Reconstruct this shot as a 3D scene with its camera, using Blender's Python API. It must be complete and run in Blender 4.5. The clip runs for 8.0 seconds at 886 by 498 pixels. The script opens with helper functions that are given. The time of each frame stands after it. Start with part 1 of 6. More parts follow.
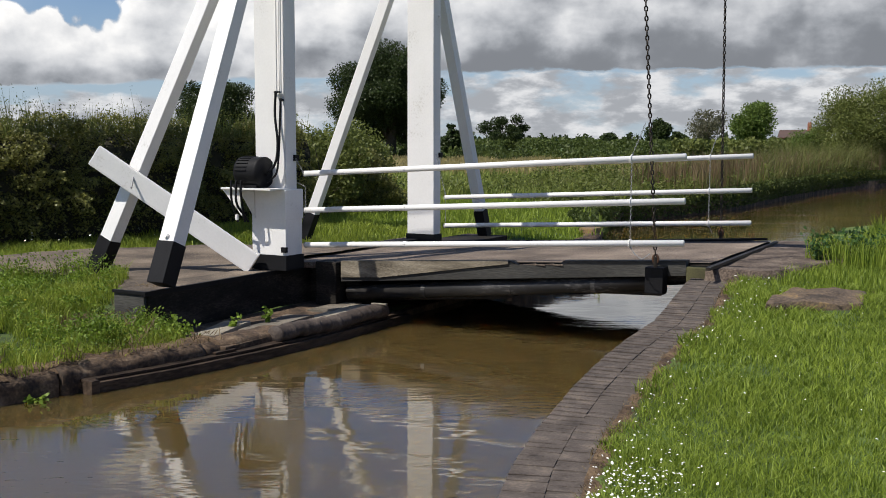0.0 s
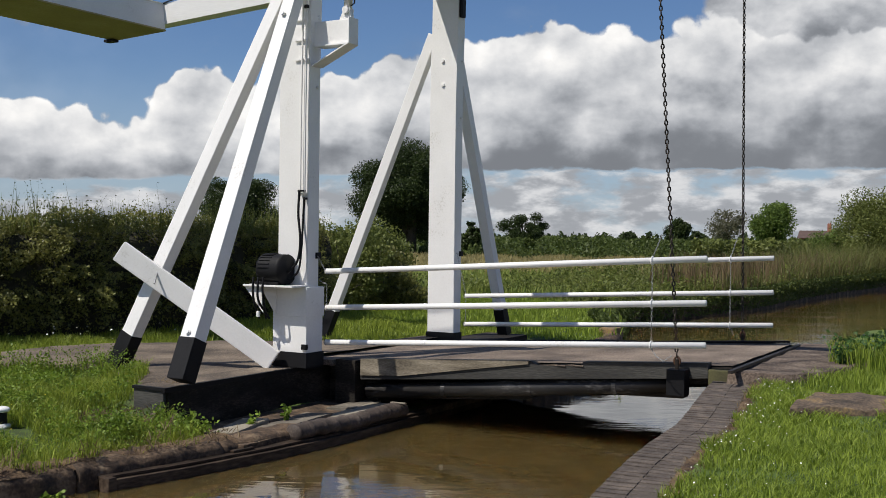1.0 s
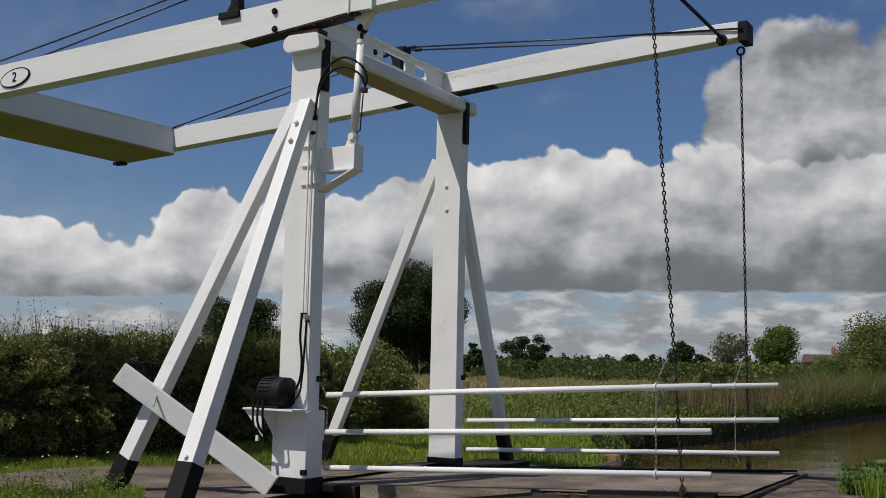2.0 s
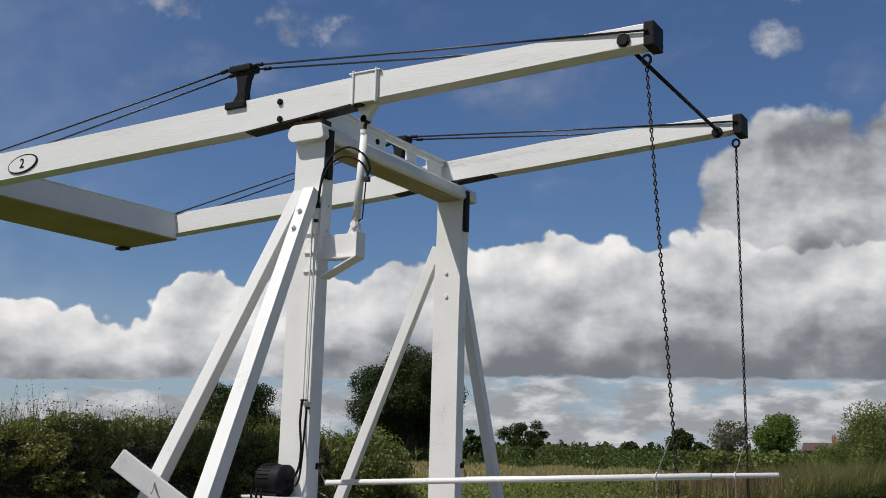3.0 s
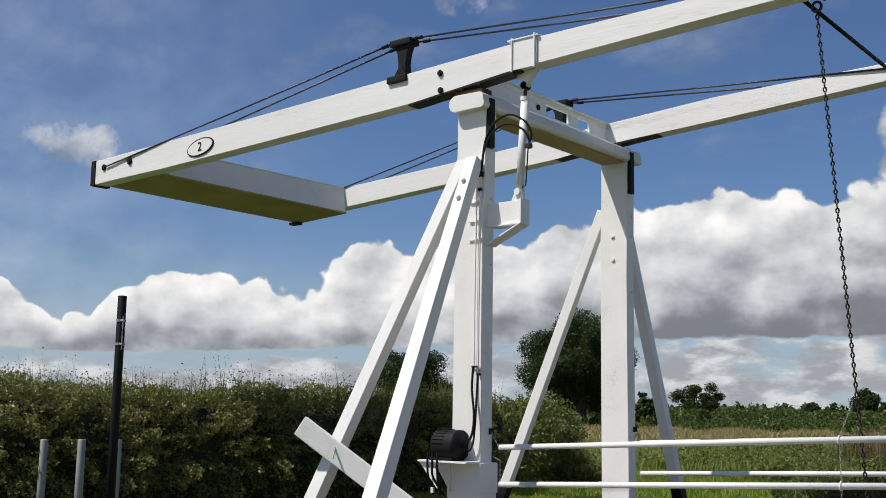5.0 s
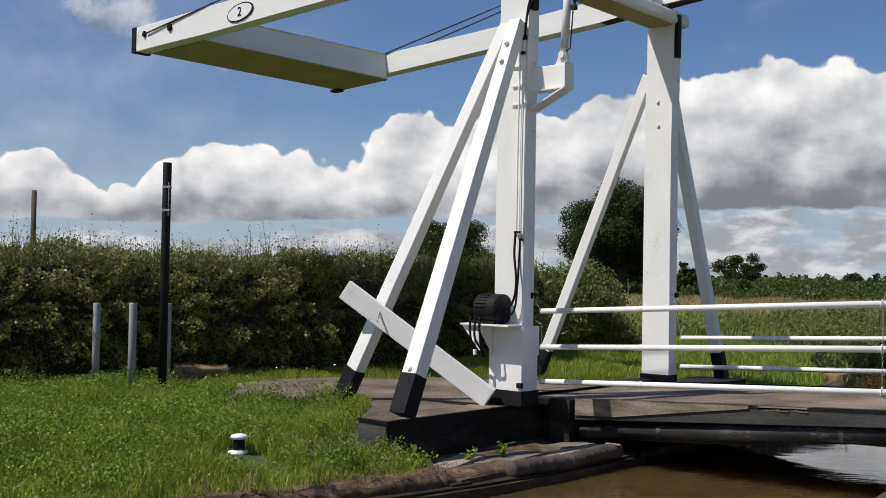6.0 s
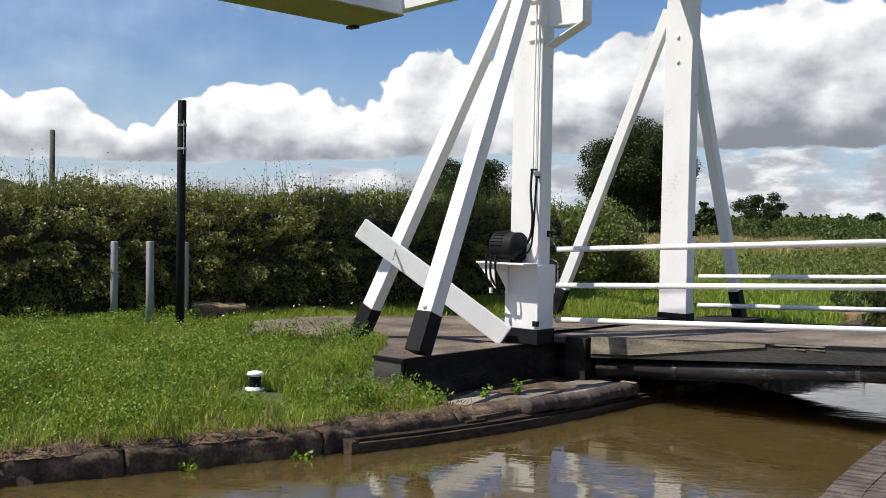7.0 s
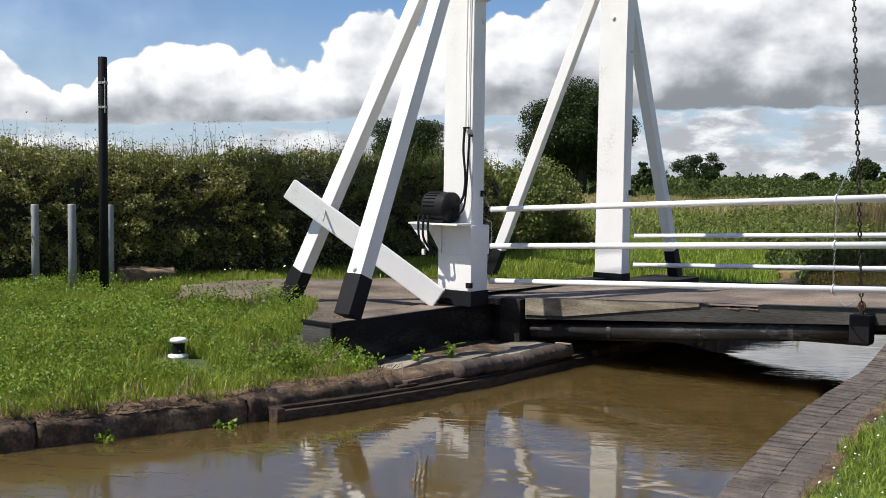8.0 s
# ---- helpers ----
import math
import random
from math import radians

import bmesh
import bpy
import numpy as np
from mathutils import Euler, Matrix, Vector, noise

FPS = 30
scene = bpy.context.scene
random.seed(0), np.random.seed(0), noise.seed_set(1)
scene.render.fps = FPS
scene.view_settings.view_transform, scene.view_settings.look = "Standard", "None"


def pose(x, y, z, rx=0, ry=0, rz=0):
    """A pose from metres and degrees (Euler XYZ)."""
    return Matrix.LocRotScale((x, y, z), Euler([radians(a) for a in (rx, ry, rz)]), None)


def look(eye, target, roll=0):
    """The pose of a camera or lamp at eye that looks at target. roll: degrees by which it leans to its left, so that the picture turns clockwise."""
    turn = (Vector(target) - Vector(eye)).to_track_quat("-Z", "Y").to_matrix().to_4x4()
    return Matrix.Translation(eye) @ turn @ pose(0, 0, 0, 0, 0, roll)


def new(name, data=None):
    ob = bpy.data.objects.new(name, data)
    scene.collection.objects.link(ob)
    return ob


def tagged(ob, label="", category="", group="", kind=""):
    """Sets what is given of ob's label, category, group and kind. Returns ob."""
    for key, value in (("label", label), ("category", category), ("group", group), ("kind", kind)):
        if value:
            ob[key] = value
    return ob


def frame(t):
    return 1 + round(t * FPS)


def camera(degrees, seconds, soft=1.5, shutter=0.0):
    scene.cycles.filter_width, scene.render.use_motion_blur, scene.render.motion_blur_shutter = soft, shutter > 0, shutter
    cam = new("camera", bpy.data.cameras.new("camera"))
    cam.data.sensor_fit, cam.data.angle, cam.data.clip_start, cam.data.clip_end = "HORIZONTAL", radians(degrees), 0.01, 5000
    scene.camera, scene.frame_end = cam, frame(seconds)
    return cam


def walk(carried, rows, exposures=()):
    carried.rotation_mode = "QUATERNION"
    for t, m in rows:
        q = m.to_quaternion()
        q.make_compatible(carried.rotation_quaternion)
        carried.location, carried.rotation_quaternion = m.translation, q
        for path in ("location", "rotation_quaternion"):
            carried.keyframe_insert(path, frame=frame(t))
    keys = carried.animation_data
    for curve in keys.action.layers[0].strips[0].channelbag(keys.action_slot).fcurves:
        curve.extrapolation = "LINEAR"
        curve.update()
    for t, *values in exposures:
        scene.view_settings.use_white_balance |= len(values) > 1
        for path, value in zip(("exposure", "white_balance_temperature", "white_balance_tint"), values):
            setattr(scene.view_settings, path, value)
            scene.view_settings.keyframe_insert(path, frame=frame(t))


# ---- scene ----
from mathutils import geometry

# camera: seconds, eye, heading to the left of +y, tilt up, lean
PATH = [
    (0.0, 7.810, -9.613, 1.473, 29.11, -5.81, 0.22),
    (0.5, 7.814, -9.626, 1.481, 29.57, -3.63, 0.55),
    (1.0, 7.808, -9.645, 1.500, 30.18, -0.61, 0.79),
    (1.5, 7.810, -9.648, 1.520, 30.20, 2.62, 0.96),
    (2.0, 7.812, -9.656, 1.536, 30.42, 5.89, 1.24),
    (2.2, 7.813, -9.667, 1.533, 30.17, 6.94, 1.14),
    (3.3, 7.877, -9.794, 1.557, 30.86, 11.21, 1.40),
    (3.5, 7.912, -9.792, 1.555, 31.76, 11.34, 1.50),
    (4.0, 7.856, -9.820, 1.599, 34.61, 11.38, 1.49),
    (4.2, 7.848, -9.813, 1.607, 35.97, 11.31, 1.45),
    (5.3, 7.867, -9.820, 1.537, 40.07, 6.68, 0.94),
    (5.5, 7.857, -9.815, 1.521, 40.50, 5.42, 1.03),
    (6.0, 7.850, -9.831, 1.500, 41.43, 1.38, 1.09),
    (6.5, 7.823, -9.789, 1.492, 42.54, -0.62, 1.32),
    (7.0, 7.835, -9.752, 1.480, 42.41, -1.88, 1.07),
    (7.5, 7.853, -9.631, 1.447, 41.29, -2.53, 1.05),
    (8.0, 7.744, -9.460, 1.459, 39.29, -3.89, 0.79),
]
cam = camera(45.28, 8.0, soft=0.9)


def aim(x, y, z, yaw, pitch, roll):
    ya, pa = radians(yaw), radians(pitch)
    way = Vector((-math.sin(ya) * math.cos(pa), math.cos(ya) * math.cos(pa), math.sin(pa)))
    return look((x, y, z), Vector((x, y, z)) + way, roll)


EXPOSURES = [(0.0, 0.08), (0.7, 0.02), (1.5, -0.25), (2.2, -0.48), (3.3, -0.12), (4.2, -0.02), (5.5, -0.06), (6.0, -0.05), (6.5, 0.18), (8.0, 0.38)]
walk(cam, [(r[0], aim(*r[1:])) for r in PATH], EXPOSURES)

# ---- light ----
SUN = Vector((-0.38, -0.57, 1.0)).normalized()
sun = new("sun", bpy.data.lights.new("sun", "SUN"))
sun.data.energy, sun.data.angle, sun.data.color = 5.0, radians(0.5), (1.0, 0.95, 0.87)
sun.matrix_world = look(SUN * 50, (0, 0, 0))
world = bpy.data.worlds.new("sky")
scene.world = world
world.use_nodes = True
wn, wl = world.node_tree.nodes, world.node_tree.links
wn.clear()
sky = wn.new("ShaderNodeTexSky")
sky.sky_type, sky.sun_disc = "NISHITA", False
sky.sun_elevation = math.asin(SUN.z)
sky.sun_rotation = math.atan2(SUN.x, SUN.y)
sky.air_density, sky.dust_density, sky.ozone_density = 1.0, 0.35, 3.0


def node(kind, *values, op=None):
    """A node of the sky, its inputs set or linked in order."""
    n = wn.new(kind)
    if op:
        n.operation = op
    for i, v in enumerate(values):
        if v is None:
            continue
        if isinstance(v, bpy.types.NodeSocket):
            wl.new(v, n.inputs[i])
        else:
            n.inputs[i].default_value = v
    return n


def calc(op, *values):
    return node("ShaderNodeMath", *values, op=op).outputs[0]


def puff(vector, scale, detail, rough=0.55):
    n = node("ShaderNodeTexNoise", vector)
    n.inputs["Scale"].default_value, n.inputs["Detail"].default_value, n.inputs["Roughness"].default_value = scale, detail, rough
    return n.outputs[0]


def step(value, lo, hi):
    n = wn.new("ShaderNodeMapRange")
    n.interpolation_type = "SMOOTHSTEP"
    n.inputs["From Min"].default_value, n.inputs["From Max"].default_value = lo, hi
    wl.new(value, n.inputs["Value"])
    return n.outputs[0]


# cumulus: a bank whose tops follow CLOUD_TOPS round the horizon, in degrees of heading and height
CLOUD_TOPS = [(-180, 10), (-150, 14), (-120, 9), (-95, 12), (-75, 7), (-66, 5.8), (-61, 5.9), (-58.8, 4.0), (-57, 5.0), (-53, 6.6), (-48, 6.2), (-45, 7.9), (-43.5, 8.8), (-40, 8.6), (-36, 8.8), (-32, 10.3), (-28, 10.4), (-25, 11.4), (-20, 11.1), (-16.9, 11.2), (-14, 11.0), (-10, 10.5), (-5, 11), (2, 12), (30, 9), (60, 14), (100, 9), (140, 13), (180, 10)]
# stray puffs higher up: heading, height, half width, half height
PUFFS = [(-51.5, 10.8, 4.5, 1.3), (-45.6, 22.9, 3.0, 1.8), (-38.8, 21.9, 3.6, 1.4), (-12.2, 21.3, 1.7, 1.1), (-10.6, 23.4, 3.0, 1.1), (-59.2, 13.0, 4.8, 1.6), (20, 20, 6, 2.5), (75, 26, 8, 3), (130, 22, 7, 3), (-115, 25, 8, 3), (-160, 19, 6, 2.5)]
ray = wn.new("ShaderNodeTexCoord").outputs["Generated"]
xyz = node("ShaderNodeSeparateXYZ", ray)
heading = calc("MULTIPLY", calc("ARCTAN2", xyz.outputs[0], xyz.outputs[1]), 57.2958)
height = calc("MULTIPLY", calc("ARCSINE", xyz.outputs[2]), 57.2958)
tops = wn.new("ShaderNodeFloatCurve")
curve = tops.mapping.curves[0]
for i, (h, t) in enumerate(CLOUD_TOPS):
    if i < 2:
        curve.points[i].location = (h / 360 + 0.5, t / 30)
    else:
        curve.points.new(h / 360 + 0.5, t / 30)
tops.mapping.update()
wl.new(calc("ADD", calc("DIVIDE", heading, 360.0), 0.5), tops.inputs["Value"])
top = calc("MULTIPLY", tops.outputs[0], 30.0)
lumps = puff(ray, 13.0, 7, 0.55)
stir = node("ShaderNodeTexNoise", ray)
stir.inputs["Scale"].default_value, stir.inputs["Detail"].default_value = 30.0, 5
stirred = node("ShaderNodeVectorMath", ray, node("ShaderNodeVectorMath", stir.outputs["Color"], (0.02, 0.02, 0.02), op="MULTIPLY").outputs[0], op="ADD").outputs[0]
round_lumps = node("ShaderNodeTexVoronoi", stirred)
round_lumps.inputs["Scale"].default_value = 26.0
round_lumps.feature = "SMOOTH_F1"
small_lumps = node("ShaderNodeTexVoronoi", stirred)
small_lumps.inputs["Scale"].default_value = 60.0
small_lumps.feature = "SMOOTH_F1"
bubbles = calc("ADD", calc("MULTIPLY", calc("SUBTRACT", 0.4, round_lumps.outputs["Distance"]), 2.0), calc("MULTIPLY", calc("SUBTRACT", 0.4, small_lumps.outputs["Distance"]), 0.9))
edge = calc("ADD", calc("MULTIPLY", calc("SUBTRACT", lumps, 0.5), 2.6), bubbles)
depth = calc("SUBTRACT", calc("ADD", top, edge), height)
cover = step(depth, -0.06, 0.22)
# a taller cloud stands behind the bank
tower = calc("SUBTRACT", 1.0, calc("ADD", calc("POWER", calc("ABSOLUTE", calc("DIVIDE", calc("ADD", heading, 9.0), 7.2)), 4.0), calc("POWER", calc("ABSOLUTE", calc("DIVIDE", calc("SUBTRACT", height, 11.0), 6.8)), 4.0)))
tower = calc("ADD", tower, calc("ADD", calc("MULTIPLY", calc("SUBTRACT", lumps, 0.5), 2.2), calc("MULTIPLY", bubbles, 0.35)))
# light falls on the tops from the left and above: compare the lumps with those a little way towards it
squeeze = node("ShaderNodeMapping", ray)
squeeze.inputs["Scale"].default_value = (1.0, 1.0, 1.35)
flat_ray = squeeze.outputs[0]
up_ray = node("ShaderNodeVectorMath", flat_ray, (-0.016, -0.01, 0.034), op="ADD").outputs[0]
relief = calc("SUBTRACT", puff(flat_ray, 9.0, 4, 0.5), puff(up_ray, 9.0, 4, 0.5))
drift = node("ShaderNodeTexNoise", ray)
drift.inputs["Scale"].default_value, drift.inputs["Detail"].default_value = 20.0, 4


def billow(at, scale):
    """Rounded heads: the distance to the nearest of scattered points, the place stirred a little by noise."""
    v = node("ShaderNodeTexVoronoi", node("ShaderNodeVectorMath", at, node("ShaderNodeVectorMath", drift.outputs["Color"], (0.045, 0.045, 0.045), op="MULTIPLY").outputs[0], op="ADD").outputs[0])
    v.inputs["Scale"].default_value = scale
    v.feature = "SMOOTH_F1"
    return v.outputs["Distance"]


heads = calc("ADD", calc("MULTIPLY", calc("SUBTRACT", billow(up_ray, 20.0), billow(flat_ray, 20.0)), 0.5), calc("MULTIPLY", calc("SUBTRACT", billow(up_ray, 46.0), billow(flat_ray, 46.0)), 0.16))
near_ray = node("ShaderNodeVectorMath", flat_ray, (-0.006, -0.004, 0.012), op="ADD").outputs[0]
crisp = calc("SUBTRACT", puff(flat_ray, 46.0, 6, 0.6), puff(near_ray, 46.0, 6, 0.6))
relief = calc("ADD", calc("ADD", calc("MULTIPLY", relief, 1.1), calc("MULTIPLY", heads, 0.75)), calc("MULTIPLY", crisp, 0.3))
flat = node("ShaderNodeMapping", ray)
flat.inputs["Scale"].default_value = (1.0, 1.0, 2.6)
soft = puff(flat.outputs[0], 7.0, 4, 0.55)
# the flat base lies a little lower towards the left
base = calc("MINIMUM", calc("MAXIMUM", calc("ADD", calc("MULTIPLY", heading, 0.042), 4.8), 2.4), 3.75)
over = calc("SUBTRACT", height, base)
# share of the way from the base to the top, broken up by broad soft noise: tops bright, bases grey
share = calc("DIVIDE", over, calc("MAXIMUM", calc("SUBTRACT", top, base), 1.0))
lit = step(calc("ADD", share, calc("MULTIPLY", calc("SUBTRACT", soft, 0.5), 1.3)), 0.02, 0.72)
rim = calc("SUBTRACT", 1.0, step(depth, 0.0, 1.6))
under = calc("SUBTRACT", 1.0, step(calc("ADD", over, calc("MULTIPLY", calc("SUBTRACT", soft, 0.5), 2.0)), 0.0, 2.6))
glow = calc("ADD", calc("ADD", 0.4, calc("MULTIPLY", relief, 0.95)), calc("ADD", calc("MULTIPLY", lit, 0.345), calc("MULTIPLY", rim, 0.08)))
glow = calc("SUBTRACT", calc("ADD", glow, calc("MULTIPLY", step(heading, -30.0, -44.0), 0.07)), calc("MULTIPLY", under, calc("ADD", 0.06, calc("MULTIPLY", step(heading, -44.0, -26.0), 0.12))))
glow = calc("SUBTRACT", glow, calc("MULTIPLY", step(heading, -24.0, -12.0), 0.07))
back_glow = calc("ADD", 0.52, calc("MULTIPLY", relief, 1.1))
glow = calc("ADD", calc("MULTIPLY", glow, cover), calc("MULTIPLY", back_glow, calc("SUBTRACT", 1.0, cover)))
cover = calc("MAXIMUM", cover, step(tower, 0.0, 0.3))
# low layers near the horizon, stretched sideways
layers = puff(flat.outputs[0], 24.0, 7, 0.58)
low = calc("SUBTRACT", 1.0, step(calc("ADD", over, calc("MULTIPLY", calc("SUBTRACT", layers, 0.5), 0.9)), -0.08, 0.14))
low_glow = calc("ADD", 0.4, calc("MULTIPLY", step(layers, 0.4, 0.66), 0.36))
glow = calc("ADD", calc("MULTIPLY", glow, calc("SUBTRACT", 1.0, low)), calc("MULTIPLY", low_glow, low))
glow = node("ShaderNodeMath", glow, 0.24, 0.2, op="SMOOTH_MAX").outputs[0]
# a clear gap under the bank, wider towards the left
gap = calc("MULTIPLY", step(over, -1.5, -0.2), calc("ADD", 0.06, calc("MULTIPLY", step(heading, -26.0, -42.0), 0.14)))
low_cover = calc("MULTIPLY", low, step(calc("SUBTRACT", puff(flat.outputs[0], 15.0, 6), gap), 0.32, 0.5))
cover = calc("MAXIMUM", calc("MULTIPLY", cover, calc("SUBTRACT", 1.0, low)), low_cover)
shred = puff(ray, 22.0, 8, 0.62)
for h0, e0, wide, tall in PUFFS:
    u = calc("DIVIDE", calc("SUBTRACT", heading, h0), wide)
    v = calc("DIVIDE", calc("SUBTRACT", height, e0), tall)
    inside = calc("SUBTRACT", 1.0, calc("ADD", calc("MULTIPLY", u, u), calc("MULTIPLY", v, v)))
    inside = calc("ADD", inside, calc("MULTIPLY", calc("SUBTRACT", shred, 0.55), 5.0))
    cover = calc("MAXIMUM", cover, calc("MULTIPLY", step(inside, 0.0, 1.5), 0.8))
# thin veils, denser towards the left
haze = calc("MULTIPLY", step(heading, -40.0, -62.0), calc("ADD", 0.04, calc("MULTIPLY", shred, 0.22)))
cover = calc("MAXIMUM", cover, haze)
stray = node("ShaderNodeMapping", ray)
stray.inputs["Scale"].default_value = (1.0, 1.0, 2.0)
wisps = step(puff(stray.outputs[0], 6.5, 8, 0.6), 0.5, 0.85)
cover = calc("MAXIMUM", cover, calc("MULTIPLY", wisps, 0.3))
tint = node("ShaderNodeMix")
tint.data_type = "RGBA"
tint.inputs[6].default_value, tint.inputs[7].default_value = (0.86, 0.94, 1.08, 1), (1.0, 0.985, 0.965, 1)
wl.new(glow, tint.inputs[0])
cloud = node("ShaderNodeVectorMath", tint.outputs[2], None, op="SCALE")
wl.new(glow, cloud.inputs[3])
blue = node("ShaderNodeVectorMath", sky.outputs[0], (0.06, 0.0705, 0.088), op="MULTIPLY")
mist = node("ShaderNodeMix")
mist.data_type = "RGBA"
wl.new(calc("MULTIPLY", calc("SUBTRACT", 1.0, step(height, 0.0, 10.0)), 0.6), mist.inputs[0])
wl.new(blue.outputs[0], mist.inputs[6])
mist.inputs[7].default_value = (0.42, 0.52, 0.64, 1)
both = node("ShaderNodeMix")
both.data_type = "RGBA"
wl.new(cover, both.inputs[0]), wl.new(mist.outputs[2], both.inputs[6]), wl.new(cloud.outputs[0], both.inputs[7])
bg, wo = wn.new("ShaderNodeBackground"), wn.new("ShaderNodeOutputWorld")
bg.inputs[1].default_value = 1.0
wl.new(both.outputs[2], bg.inputs[0])
wl.new(bg.outputs[0], wo.inputs[0])


# ---- materials ----
def mat(name, base, rough=0.6, metal=0.0):
    m = bpy.data.materials.new(name)
    m.use_nodes = True
    b = m.node_tree.nodes["Principled BSDF"]
    b.inputs["Base Color"].default_value = (*base, 1)
    b.inputs["Roughness"].default_value, b.inputs["Metallic"].default_value = rough, metal
    return m


def noisy(name, stops, scale=4.0, fine=60.0, rough=(0.5, 0.8), bump=0.3, metal=0.0, stretch=(1, 1, 1), mixfine=0.35, dist=0.02):
    """Colour from two scales of noise through a ramp; the same noise moves roughness and relief."""
    m = mat(name, stops[0][1], rough[0], metal)
    n, l = m.node_tree.nodes, m.node_tree.links
    b = n["Principled BSDF"]
    co, mp = n.new("ShaderNodeTexCoord"), n.new("ShaderNodeMapping")
    mp.inputs["Scale"].default_value = stretch
    l.new(co.outputs["Object"], mp.inputs[0])
    big, small = n.new("ShaderNodeTexNoise"), n.new("ShaderNodeTexNoise")
    big.inputs["Scale"].default_value, big.inputs["Detail"].default_value = scale, 6
    small.inputs["Scale"].default_value, small.inputs["Detail"].default_value = fine, 4
    l.new(mp.outputs[0], big.inputs["Vector"]), l.new(mp.outputs[0], small.inputs["Vector"])
    mix = n.new("ShaderNodeMix")
    mix.data_type = "FLOAT"
    mix.inputs[0].default_value = mixfine
    l.new(big.outputs[0], mix.inputs[2]), l.new(small.outputs[0], mix.inputs[3])
    ramp = n.new("ShaderNodeValToRGB")
    for i, (p, c) in enumerate(stops):
        el = ramp.color_ramp.elements[i] if i < 2 else ramp.color_ramp.elements.new(p)
        el.position, el.color = p, (*c, 1)
    l.new(mix.outputs[0], ramp.inputs[0]), l.new(ramp.outputs[0], b.inputs["Base Color"])
    mr = n.new("ShaderNodeMapRange")
    mr.inputs["To Min"].default_value, mr.inputs["To Max"].default_value = rough
    l.new(mix.outputs[0], mr.inputs["Value"]), l.new(mr.outputs[0], b.inputs["Roughness"])
    if bump:
        bp = n.new("ShaderNodeBump")
        bp.inputs["Strength"].default_value, bp.inputs["Distance"].default_value = bump, dist
        l.new(mix.outputs[0], bp.inputs["Height"]), l.new(bp.outputs[0], b.inputs["Normal"])
    return m


def leafy(name, dark, light, rough=0.5, through_light=0.35):
    """Leaves and blades: each island its own green, some light through them."""
    m = mat(name, dark, rough)
    n, l = m.node_tree.nodes, m.node_tree.links
    b = n["Principled BSDF"]
    geo, ramp = n.new("ShaderNodeNewGeometry"), n.new("ShaderNodeValToRGB")
    ramp.color_ramp.elements[0].color, ramp.color_ramp.elements[1].color = (*dark, 1), (*light, 1)
    co, no, mx = n.new("ShaderNodeTexCoord"), n.new("ShaderNodeTexNoise"), n.new("ShaderNodeMix")
    no.inputs["Scale"].default_value, no.inputs["Detail"].default_value = 1.1, 3
    mx.data_type, mx.inputs[0].default_value = "FLOAT", 0.5
    l.new(co.outputs["Object"], no.inputs["Vector"])
    l.new(geo.outputs["Random Per Island"], mx.inputs[2]), l.new(no.outputs[0], mx.inputs[3])
    l.new(mx.outputs[0], ramp.inputs[0]), l.new(ramp.outputs[0], b.inputs["Base Color"])
    tr, ad = n.new("ShaderNodeBsdfTranslucent"), n.new("ShaderNodeMixShader")
    ad.inputs[0].default_value = through_light
    l.new(ramp.outputs[0], tr.inputs[0])
    l.new(b.outputs[0], ad.inputs[1]), l.new(tr.outputs[0], ad.inputs[2])
    l.new(ad.outputs[0], n["Material Output"].inputs[0])
    b.inputs["Specular IOR Level"].default_value = 0.25
    return m


WHITE = noisy("white_paint", [(0.28, (0.57, 0.55, 0.515)), (0.39, (0.755, 0.745, 0.73)), (0.7, (0.83, 0.82, 0.805))], 2.2, 38, (0.5, 0.32), 0.3, dist=0.012)
BEAMPAINT = noisy("lifted_white_paint", [(0.3, (0.55, 0.53, 0.49)), (0.4, (0.75, 0.74, 0.725)), (0.7, (0.83, 0.82, 0.805))], 2.6, 30, (0.5, 0.32), 0.4, stretch=(0.18, 1, 1.6), dist=0.012)
BLACK = noisy("black_paint", [(0.3, (0.006, 0.006, 0.0065)), (0.7, (0.016, 0.016, 0.018))], 3, 60, (0.45, 0.7), 0.15)
IRON = noisy("dark_iron", [(0.3, (0.02, 0.019, 0.018)), (0.75, (0.06, 0.045, 0.035))], 8, 90, (0.4, 0.7), 0.3, 0.6)
GALV = noisy("galvanised_steel", [(0.3, (0.23, 0.235, 0.24)), (0.7, (0.36, 0.365, 0.37))], 6, 70, (0.55, 0.75), 0.15, 0.35)
GRASS_SOIL = noisy("grass_soil", [(0.4, (0.035, 0.055, 0.01)), (0.5, (0.06, 0.1, 0.015)), (0.6, (0.1, 0.14, 0.022))], 0.7, 9, (0.85, 0.95), 0.6)
ROAD = noisy("worn_tarmac", [(0.4, (0.04, 0.031, 0.024)), (0.47, (0.092, 0.071, 0.053)), (0.53, (0.14, 0.108, 0.08)), (0.61, (0.23, 0.183, 0.135))], 1.3, 75, (0.88, 0.98), 1.0, mixfine=0.45)
DECKWOOD = noisy("worn_deck", [(0.38, (0.06, 0.045, 0.034)), (0.46, (0.125, 0.095, 0.072)), (0.54, (0.19, 0.147, 0.113)), (0.62, (0.28, 0.225, 0.175))], 1.6, 60, (0.8, 0.95), 0.9, mixfine=0.5)
STONE = noisy("mossy_stone", [(0.25, (0.05, 0.045, 0.035)), (0.5, (0.13, 0.11, 0.085)), (0.75, (0.24, 0.21, 0.17))], 3, 35, (0.75, 0.95), 0.7)
